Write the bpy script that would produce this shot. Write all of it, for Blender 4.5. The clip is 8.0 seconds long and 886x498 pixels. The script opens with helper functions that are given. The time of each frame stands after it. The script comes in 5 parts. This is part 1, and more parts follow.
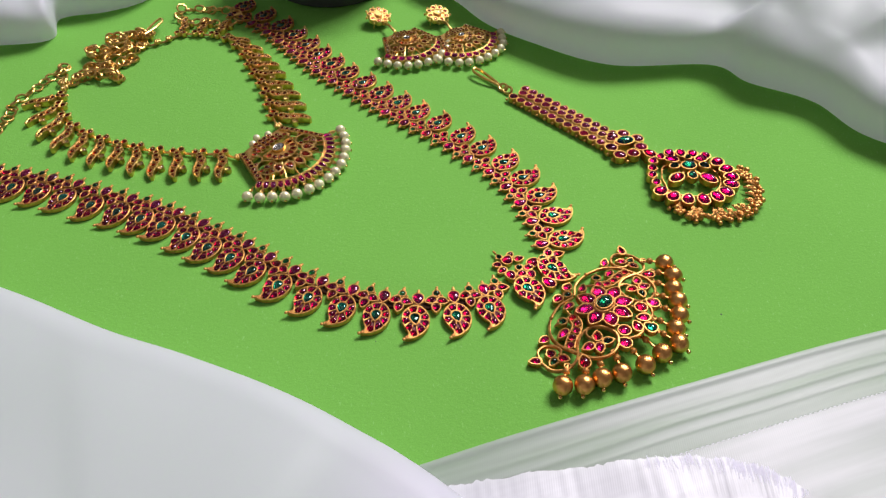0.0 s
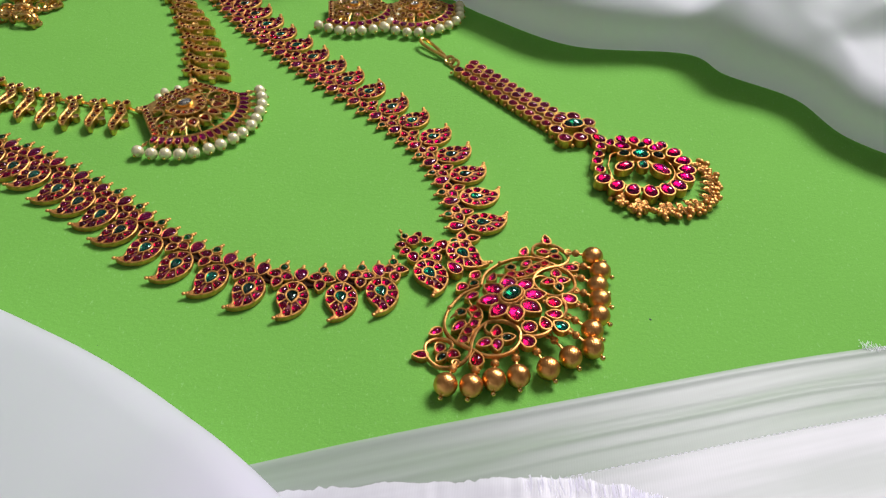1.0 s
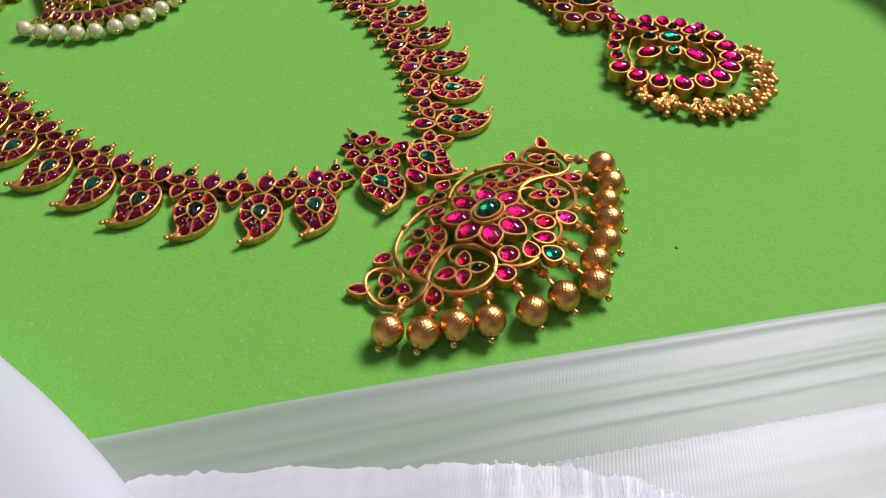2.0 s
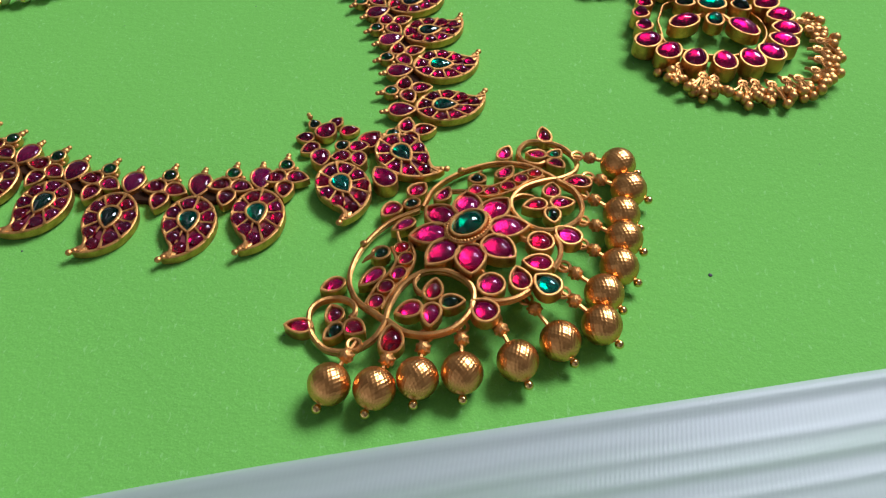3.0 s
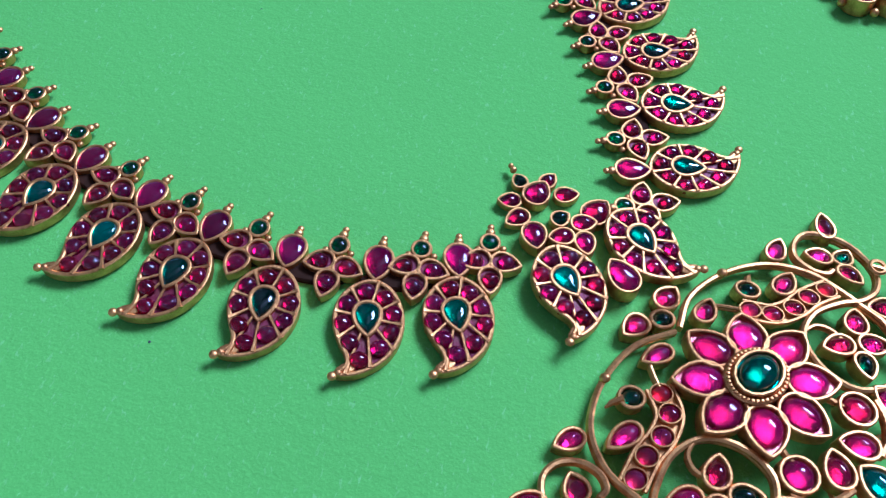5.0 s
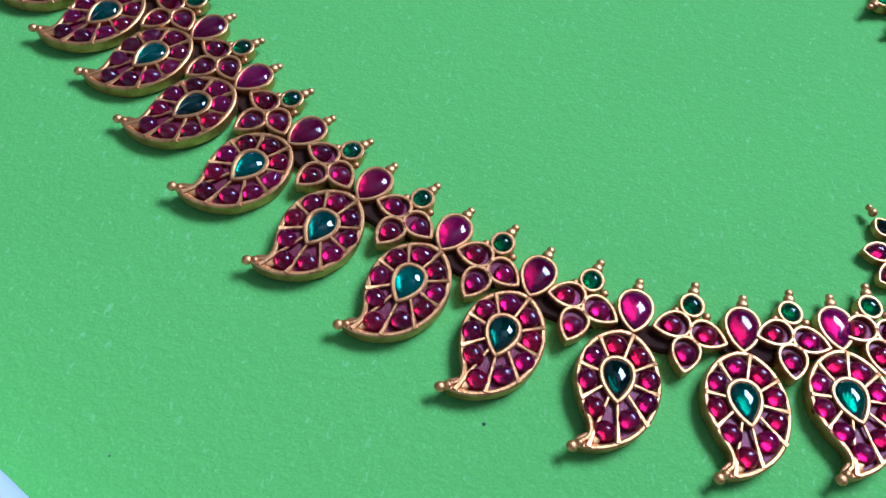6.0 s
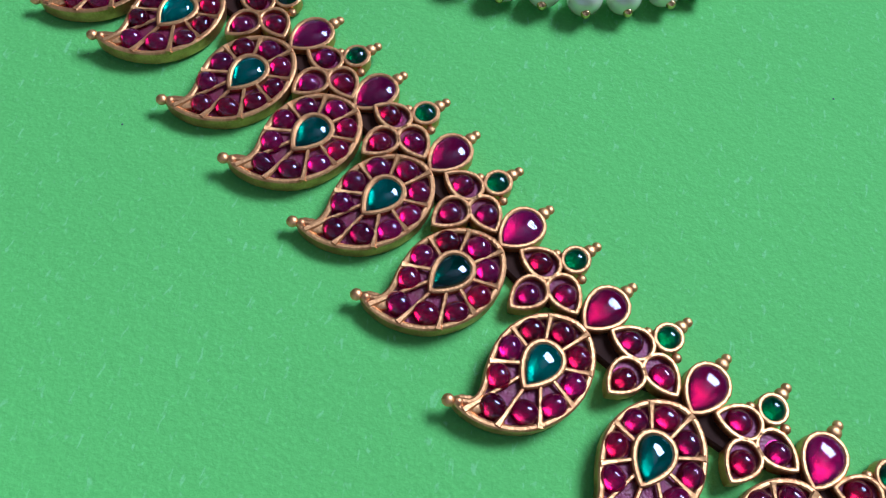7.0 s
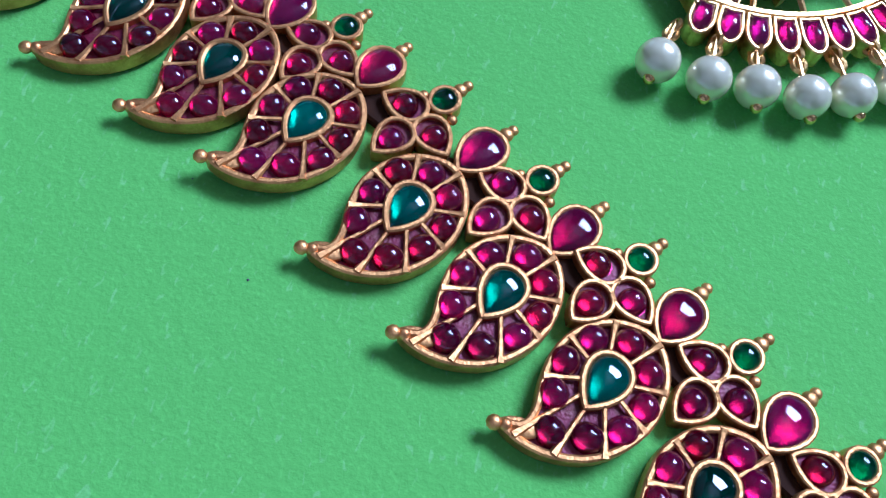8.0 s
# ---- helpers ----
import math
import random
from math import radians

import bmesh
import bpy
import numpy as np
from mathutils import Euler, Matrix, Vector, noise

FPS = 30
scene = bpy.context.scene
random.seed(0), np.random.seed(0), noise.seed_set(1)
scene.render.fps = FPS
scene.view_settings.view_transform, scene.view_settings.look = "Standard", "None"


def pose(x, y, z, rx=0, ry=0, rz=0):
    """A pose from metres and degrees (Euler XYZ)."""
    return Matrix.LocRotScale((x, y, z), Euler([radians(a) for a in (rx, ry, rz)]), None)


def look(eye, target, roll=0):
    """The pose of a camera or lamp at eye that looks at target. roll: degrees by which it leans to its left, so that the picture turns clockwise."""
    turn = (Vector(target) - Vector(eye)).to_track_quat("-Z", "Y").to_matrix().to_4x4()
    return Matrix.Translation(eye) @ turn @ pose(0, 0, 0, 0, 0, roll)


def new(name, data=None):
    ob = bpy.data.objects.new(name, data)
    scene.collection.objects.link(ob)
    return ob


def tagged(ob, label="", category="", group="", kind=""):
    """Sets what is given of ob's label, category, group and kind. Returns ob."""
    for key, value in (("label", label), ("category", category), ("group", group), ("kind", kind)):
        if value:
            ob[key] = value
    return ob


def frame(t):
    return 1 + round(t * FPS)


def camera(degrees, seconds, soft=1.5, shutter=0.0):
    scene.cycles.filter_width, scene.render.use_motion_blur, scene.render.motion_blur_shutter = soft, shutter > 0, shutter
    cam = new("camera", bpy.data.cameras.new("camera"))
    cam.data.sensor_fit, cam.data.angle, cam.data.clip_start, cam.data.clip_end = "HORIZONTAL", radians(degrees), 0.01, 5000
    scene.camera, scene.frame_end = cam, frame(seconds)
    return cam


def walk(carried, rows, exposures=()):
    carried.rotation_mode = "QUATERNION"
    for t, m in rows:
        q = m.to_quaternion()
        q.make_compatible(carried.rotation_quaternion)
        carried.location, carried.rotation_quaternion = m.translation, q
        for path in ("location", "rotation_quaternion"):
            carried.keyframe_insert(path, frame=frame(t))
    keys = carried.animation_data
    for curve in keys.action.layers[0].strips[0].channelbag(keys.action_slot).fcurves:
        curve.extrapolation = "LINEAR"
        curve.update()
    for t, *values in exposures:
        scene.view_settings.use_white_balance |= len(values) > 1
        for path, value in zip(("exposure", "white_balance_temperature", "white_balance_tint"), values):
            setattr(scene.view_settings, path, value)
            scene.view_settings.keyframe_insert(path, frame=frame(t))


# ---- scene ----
cam = camera(58.4, 8.0, soft=1.3)
# seconds, eye, target, roll
PATH = [
    (0, (0.00379, -0.01151, 0.25749), (0.00225, 0.12828, 0.11446), 0.26),
    (0.5, (0.01424, -0.00902, 0.24007), (0.00948, 0.13444, 0.10080), 2.27),
    (1, (0.05291, 0.01062, 0.21390), (0.04546, 0.15390, 0.07456), 2.95),
    (1.5, (0.06970, 0.03466, 0.17516), (0.05985, 0.17461, 0.03263), 2.47),
    (1.7, (0.06947, 0.04375, 0.16576), (0.05883, 0.18017, 0.01989), 2.37),
    (2.8, (0.07905, 0.08845, 0.13516), (0.05925, 0.21577, -0.01781), 0.01),
    (3, (0.08010, 0.09601, 0.13085), (0.05965, 0.22110, -0.02386), -0.09),
    (3.5, (0.07572, 0.11212, 0.12196), (0.05534, 0.23310, -0.03600), 0.55),
    (4, (0.07011, 0.12691, 0.12235), (0.04856, 0.24122, -0.04035), 0.96),
    (4.2, (0.06557, 0.12939, 0.12007), (0.04486, 0.24391, -0.04258), 1.82),
    (5.3, (0.01130, 0.14548, 0.11464), (-0.00816, 0.25086, -0.05423), 4.99),
    (5.5, (-0.00159, 0.14694, 0.11081), (-0.02011, 0.25202, -0.05836), 5.87),
    (6, (-0.02753, 0.15306, 0.10212), (-0.04529, 0.25137, -0.07114), 6.19),
    (6.5, (-0.05284, 0.16829, 0.09224), (-0.06856, 0.26500, -0.08211), 6.89),
    (7, (-0.07914, 0.18310, 0.08862), (-0.09042, 0.27181, -0.09028), 8.68),
    (7.5, (-0.09527, 0.19410, 0.08292), (-0.10366, 0.28223, -0.09643), 10.26),
    (8, (-0.11153, 0.20429, 0.07340), (-0.11263, 0.29413, -0.10528), 14.17),
]
EXPOSURES = [(0.0, 0.02, 6750, 17.5), (1.7, 0.0, 6750, 15.5), (2.8, 0.0, 6100, 15), (3.5, 0.06, 5150, 15.5), (4.0, 0.08, 4500, 19), (5.3, 0.10, 4300, 23.5), (6.4, 0.06, 4430, 22), (7.4, 0.07, 4430, 22), (8.0, 0.12, 4330, 23)]
walk(cam, [(t, look(eye, target, roll)) for t, eye, target, roll in PATH], EXPOSURES)

# ---- world and light: soft daylight from one window ----
CM = 0.01
SUN_AZ = radians(31)          # the window stands this far east of north
world = bpy.data.worlds.new("sky")
scene.world = world
world.use_nodes = True
wn = world.node_tree
sky = wn.nodes.new("ShaderNodeTexSky")
sky.sky_type, sky.sun_disc = "NISHITA", False
sky.sun_elevation, sky.sun_rotation = radians(45), SUN_AZ
wn.links.new(sky.outputs["Color"], wn.nodes["Background"].inputs["Color"])
wn.nodes["Background"].inputs["Strength"].default_value = 0.10

ROOM = Matrix.Rotation(-SUN_AZ, 4, "Z")
WIN_W, WIN_H, WIN_Y, WIN_Z = 1.20, 1.05, 1.80, 1.85
lamp_data = bpy.data.lights.new("window_light", "AREA")
lamp_data.shape, lamp_data.size, lamp_data.size_y = "RECTANGLE", WIN_W, WIN_H
lamp_data.energy, lamp_data.color = 112.0, (0.95, 0.96, 1.0)
window_light = new("window_light", lamp_data)
window_light.matrix_world = ROOM @ look((0, WIN_Y + 0.03, WIN_Z), (0, 0, WIN_Z))


# ---- materials ----
def material(name, base, rough=0.5, metal=0.0, grain=0.0, scale=800.0, bump=0.0, stain=0.0, stain_scale=60.0, other=None, **more):
    """A principled surface with variation at two sizes: fine grain and larger stains towards another colour."""
    m = bpy.data.materials.new(name)
    m.use_nodes = True
    nodes, links = m.node_tree.nodes, m.node_tree.links
    p = nodes["Principled BSDF"]
    p.inputs["Base Color"].default_value = (*base, 1)
    p.inputs["Roughness"].default_value, p.inputs["Metallic"].default_value = rough, metal
    for key, value in more.items():
        p.inputs[key.replace("_", " ")].default_value = value
    if grain or bump or stain:
        co = nodes.new("ShaderNodeTexCoord")
        fine = nodes.new("ShaderNodeTexNoise")
        fine.inputs["Scale"].default_value, fine.inputs["Detail"].default_value = scale, 3.0
        links.new(co.outputs["Object"], fine.inputs["Vector"])
        wide = nodes.new("ShaderNodeTexNoise")
        wide.inputs["Scale"].default_value, wide.inputs["Detail"].default_value = stain_scale, 4.0
        links.new(co.outputs["Object"], wide.inputs["Vector"])
        dark = other or tuple(c * 0.45 for c in base)
        mix1 = nodes.new("ShaderNodeMix")
        mix1.data_type = "RGBA"
        mix1.inputs[6].default_value, mix1.inputs[7].default_value = (*base, 1), (*dark, 1)
        ramp1 = nodes.new("ShaderNodeMapRange")
        ramp1.inputs[1].default_value, ramp1.inputs[2].default_value = 0.42, 0.75
        ramp1.inputs[3].default_value, ramp1.inputs[4].default_value = 0.0, stain
        links.new(wide.outputs["Fac"], ramp1.inputs[0])
        links.new(ramp1.outputs[0], mix1.inputs[0])
        mix2 = nodes.new("ShaderNodeMix")
        mix2.data_type = "RGBA"
        mix2.inputs[7].default_value = (*[min(1, c * 1.35 + 0.01) for c in base], 1)
        ramp2 = nodes.new("ShaderNodeMapRange")
        ramp2.inputs[1].default_value, ramp2.inputs[2].default_value = 0.5, 0.8
        ramp2.inputs[3].default_value, ramp2.inputs[4].default_value = 0.0, grain
        links.new(fine.outputs["Fac"], ramp2.inputs[0])
        links.new(ramp2.outputs[0], mix2.inputs[0])
        links.new(mix1.outputs[2], mix2.inputs[6])
        links.new(mix2.outputs[2], p.inputs["Base Color"])
        if bump:
            b = nodes.new("ShaderNodeBump")
            b.inputs["Strength"].default_value, b.inputs["Distance"].default_value = bump, 0.0004
            links.new(fine.outputs["Fac"], b.inputs["Height"])
            links.new(b.outputs[0], p.inputs["Normal"])
    return m


GLASS = []


def stone_material(name, base, rough=0.09, spread=0.35, through_weight=0.93, ior=1.46, other=None):
    """Foil-backed glass: each stone differs a little in depth of colour."""
    m = bpy.data.materials.new(name)
    m.use_nodes = True
    nodes, links = m.node_tree.nodes, m.node_tree.links
    p = nodes["Principled BSDF"]
    info = nodes.new("ShaderNodeObjectInfo")
    ramp = nodes.new("ShaderNodeMapRange")
    ramp.inputs[3].default_value, ramp.inputs[4].default_value = 1 - spread, 1 + spread
    links.new(info.outputs["Random"], ramp.inputs[0])
    scale = nodes.new("ShaderNodeVectorMath")
    scale.operation = "SCALE"
    hue = nodes.new("ShaderNodeMix")
    hue.data_type = "RGBA"
    hue.inputs[6].default_value, hue.inputs[7].default_value = (*base, 1), (*(other or base), 1)
    shuffle = nodes.new("ShaderNodeMath")
    shuffle.operation = "MULTIPLY"
    shuffle.inputs[1].default_value = 7.31
    part_of = nodes.new("ShaderNodeMath")
    part_of.operation = "FRACT"
    links.new(info.outputs["Random"], shuffle.inputs[0])
    links.new(shuffle.outputs[0], part_of.inputs[0])
    links.new(part_of.outputs[0], hue.inputs[0])
    links.new(hue.outputs[2], scale.inputs[0])
    links.new(ramp.outputs[0], scale.inputs["Scale"])
    links.new(scale.outputs[0], p.inputs["Base Color"])
    p.inputs["Roughness"].default_value, p.inputs["IOR"].default_value = rough, ior
    p.inputs["Transmission Weight"].default_value = through_weight
    p.inputs["Coat Weight"].default_value, p.inputs["Coat Roughness"].default_value = 0.0, 0.03
    GLASS.append(m.name)
    return m


GOLD = material("antique_gold", (0.78, 0.405, 0.125), 0.45, 1.0, grain=0.45, scale=2500, bump=0.2, stain=0.8, stain_scale=420, other=(0.34, 0.12, 0.04))
OLD_GOLD = material("old_gold", (0.90, 0.57, 0.185), 0.30, 1.0, grain=0.4, scale=2500, bump=0.25, stain=0.9, stain_scale=420, other=(0.36, 0.17, 0.04))
# near-black, no metal: contact shade between the motifs put into the colour
CONTACT_SHADE = material("contact_shade", (0.035, 0.016, 0.008), 0.75, 0.0, grain=0.3, scale=1500, stain=0.6, stain_scale=400, Specular_IOR_Level=0.06)
SIDE_GOLD = material("side_gold", (0.80, 0.52, 0.14), 0.30, 1.0, grain=0.25, scale=1800, bump=0.2, stain=0.5, stain_scale=250, other=(0.45, 0.24, 0.06))
BEAD_GOLD = material("matte_bead_gold", (0.84, 0.41, 0.125), 0.30, 1.0, grain=0.25, scale=3000, stain=0.45, stain_scale=300, other=(0.50, 0.19, 0.06))
BRIGHT_GOLD = material("bright_gold", (0.90, 0.58, 0.20), 0.20, 1.0, stain=0.3, stain_scale=300)
FOIL = material("ruby_foil", (0.17, 0.009, 0.030), 0.45, 0.2, grain=0.3, scale=3000, bump=0.3, stain=0.8, stain_scale=900, other=(0.13, 0.05, 0.018))
BRIGHT_FOIL = material("bright_ruby_foil", (0.46, 0.022, 0.12), 0.25, 0.9, stain=0.9, stain_scale=900, other=(0.09, 0.006, 0.025))
PINK_GOLD_FOIL = material("pink_gold_foil", (0.70, 0.20, 0.19), 0.25, 0.9, grain=0.3, scale=3000, bump=0.2, stain=0.9, stain_scale=900, other=(0.42, 0.03, 0.12))
DARK_FOIL = material("garnet_foil", (0.30, 0.035, 0.03), 0.4, 0.6, stain=0.5, stain_scale=700)
BROWN_FOIL = material("brown_gold_foil", (0.66, 0.37, 0.11), 0.40, 0.8, stain=0.9, stain_scale=700, other=(0.06, 0.02, 0.01))
GREEN_FOIL = material("emerald_foil", (0.012, 0.29, 0.20), 0.20, 0.9, stain=0.95, stain_scale=450, other=(0.0, 0.015, 0.01))
RUBY = stone_material("ruby_glass", (0.46, 0.006, 0.060), rough=0.04, spread=0.5, ior=1.48, other=(0.44, 0.009, 0.18))
PINK_RUBY = stone_material("pink_ruby_glass", (0.66, 0.014, 0.22), rough=0.04, spread=0.45, other=(0.68, 0.03, 0.38))
DROP_RUBY = stone_material("milky_ruby_glass", (0.36, 0.008, 0.08), rough=0.06, spread=0.4, through_weight=0.85, other=(0.36, 0.012, 0.16))
GARNET = stone_material("garnet_glass", (0.26, 0.026, 0.020), rough=0.05, spread=0.6)
EMERALD = stone_material("emerald_glass", (0.0, 0.23, 0.135), rough=0.03, spread=0.85, ior=1.56, other=(0.0, 0.28, 0.21))
DEEP_GREEN = stone_material("deep_green_glass", (0.0, 0.10, 0.04), spread=0.6)
CLEAR = stone_material("clear_crystal", (0.92, 0.92, 0.90), spread=0.06, through_weight=0.98)
SILVER_FOIL = material("silver_foil", (0.72, 0.70, 0.66), 0.25, 1.0, stain=0.9, stain_scale=900, other=(0.10, 0.09, 0.08))
PINK_FOIL = material("pink_foil", (0.20, 0.015, 0.11), 0.3, 0.9, stain=0.5, stain_scale=700, other=(0.45, 0.02, 0.08))
PEARL = material("pearl", (0.82, 0.77, 0.46), 0.26, 0.25, stain=0.4, stain_scale=260, other=(0.66, 0.60, 0.44), Coat_Weight=1.0, Coat_Roughness=0.06, Coat_IOR=1.7, Specular_IOR_Level=0.9)
PAPER = material("green_card", (0.167, 0.462, 0.077), 0.9, 0.0, grain=0.5, scale=2000, bump=0.19, stain=0.14, stain_scale=9, Specular_IOR_Level=0.15)
SATIN = material("white_satin", (0.87, 0.865, 0.985), 0.46, 0.0, grain=0.05, scale=2200, bump=0.04, stain=0.06, stain_scale=12, Sheen_Weight=0.3, Sheen_Roughness=0.35)
PLASTER = material("wall_plaster", (0.13, 0.127, 0.124), 0.85, 0.0, grain=0.1, scale=90, bump=0.1, stain=0.1, stain_scale=2)
# paler than the other walls, so that it throws fill light on the cloths
FILL_WALL = material("fill_wall", (0.30, 0.295, 0.29), 0.85, 0.0, grain=0.1, scale=90, bump=0.1, stain=0.1, stain_scale=2)
BOARD = material("table_board", (0.30, 0.19, 0.11), 0.5, 0.0, grain=0.2, scale=60, stain=0.4, stain_scale=8)
DARK_CLAY = material("dark_grey_pot", (0.05, 0.05, 0.055), 0.45, 0.0, grain=0.3, scale=300, bump=0.2, stain=0.3)


def flecks(m, scale, colour, share):
    """Small pale fibres pressed into the card, some long, some short."""
    nodes, links = m.node_tree.nodes, m.node_tree.links
    p = nodes["Principled BSDF"]
    before = p.inputs["Base Color"].links[0].from_socket
    co = nodes.new("ShaderNodeTexCoord")
    warp = nodes.new("ShaderNodeMapping")
    warp.inputs["Rotation"].default_value, warp.inputs["Scale"].default_value = (0, 0, 0.5), (1.0, 0.45, 1.0)
    spots = nodes.new("ShaderNodeTexNoise")
    spots.inputs["Scale"].default_value, spots.inputs["Detail"].default_value, spots.inputs["Distortion"].default_value = scale, 1.5, 0.8
    span = nodes.new("ShaderNodeMapRange")
    span.inputs[1].default_value, span.inputs[2].default_value = 0.64, 0.74
    span.inputs[3].default_value, span.inputs[4].default_value = 0.0, share
    mix = nodes.new("ShaderNodeMix")
    mix.data_type = "RGBA"
    mix.inputs[7].default_value = (*colour, 1)
    links.new(co.outputs["Object"], warp.inputs[0])
    links.new(warp.outputs[0], spots.inputs["Vector"])
    links.new(spots.outputs["Fac"], span.inputs[0])
    links.new(span.outputs[0], mix.inputs[0])
    links.new(before, mix.inputs[6])
    links.new(mix.outputs[2], p.inputs["Base Color"])


def uneven(m, scale, depth):
    """A slower roughness under the fine tooth of a surface."""
    nodes, links = m.node_tree.nodes, m.node_tree.links
    p = nodes["Principled BSDF"]
    before = p.inputs["Normal"].links[0].from_socket
    co = nodes.new("ShaderNodeTexCoord")
    wide = nodes.new("ShaderNodeTexNoise")
    wide.inputs["Scale"].default_value, wide.inputs["Detail"].default_value, wide.inputs["Roughness"].default_value = scale, 4.0, 0.65
    b = nodes.new("ShaderNodeBump")
    b.inputs["Strength"].default_value, b.inputs["Distance"].default_value = 1.0, depth
    links.new(co.outputs["Object"], wide.inputs["Vector"])
    links.new(wide.outputs["Fac"], b.inputs["Height"])
    links.new(before, b.inputs["Normal"])
    links.new(b.outputs[0], p.inputs["Normal"])


uneven(PAPER, 600.0, 0.00024)
flecks(PAPER, 1300.0, (0.36, 0.66, 0.26), 0.32)


def let_light_through(m, share):
    """Thin cloth: part of the light that falls on its back shines through."""
    nodes, links = m.node_tree.nodes, m.node_tree.links
    glow = nodes.new("ShaderNodeBsdfTranslucent")
    glow.inputs["Color"].default_value = (0.90, 0.89, 0.95, 1)
    mix = nodes.new("ShaderNodeMixShader")
    mix.inputs[0].default_value = share
    links.new(nodes["Principled BSDF"].outputs[0], mix.inputs[1])
    links.new(glow.outputs[0], mix.inputs[2])
    links.new(mix.outputs[0], nodes["Material Output"].inputs["Surface"])


let_light_through(SATIN, 0.46)


# ---- shapes, in centimetres ----
def curve_through(pts, n, closed=True):
    """n points along a smooth curve through a few control points."""
    p = [Vector(q) for q in pts]
    count = len(p)
    spans = count if closed else count - 1
    out = []
    total = n if closed else n - 1
    for i in range(n):
        s = i * spans / total
        k = min(int(s), spans - 1)
        f = s - k
        if closed:
            a, b, c, d = p[(k - 1) % count], p[k % count], p[(k + 1) % count], p[(k + 2) % count]
        else:
            b, c = p[k], p[k + 1]
            a = p[k - 1] if k > 0 else b * 2 - c
            d = p[k + 2] if k + 2 < count else c * 2 - b
        out.append(0.5 * ((2 * b) + (c - a) * f + (2 * a - 5 * b + 4 * c - d) * f * f + (3 * b - a - 3 * c + d) * f**3))
    return out


def ccw(pts):
    area = sum(a[0] * b[1] - b[0] * a[1] for a, b in zip(pts, pts[1:] + pts[:1]))
    return pts if area > 0 else pts[::-1]


def inset(pts, w):
    n = len(pts)
    out = []
    for i in range(n):
        t = pts[(i + 1) % n] - pts[i - 1]
        t.normalize()
        out.append(pts[i] + Vector((-t[1], t[0])) * w)
    return out


def ellipse(cx, cy, a, b, turn=0.0, n=16):
    c, s = math.cos(turn), math.sin(turn)
    return [Vector((cx + a * math.cos(k * math.tau / n) * c - b * math.sin(k * math.tau / n) * s,
                    cy + a * math.cos(k * math.tau / n) * s + b * math.sin(k * math.tau / n) * c)) for k in range(n)]


def petal(cx, cy, length, width, turn, sharp=1.0, n=20):
    """A drop outline, its point in the direction turn, its middle at (cx, cy)."""
    c, s = math.cos(turn), math.sin(turn)
    raw = [(math.cos(t), math.sin(t) * math.sin(t / 2) ** sharp) for t in (k * math.tau / n for k in range(n))]
    most = max(abs(y) for _, y in raw)
    out = []
    for x, y in raw:
        x, y = x * length / 2, math.copysign(abs(y), y) / most * width / 2
        out.append(Vector((cx + x * c - y * s, cy + x * s + y * c)))
    return out


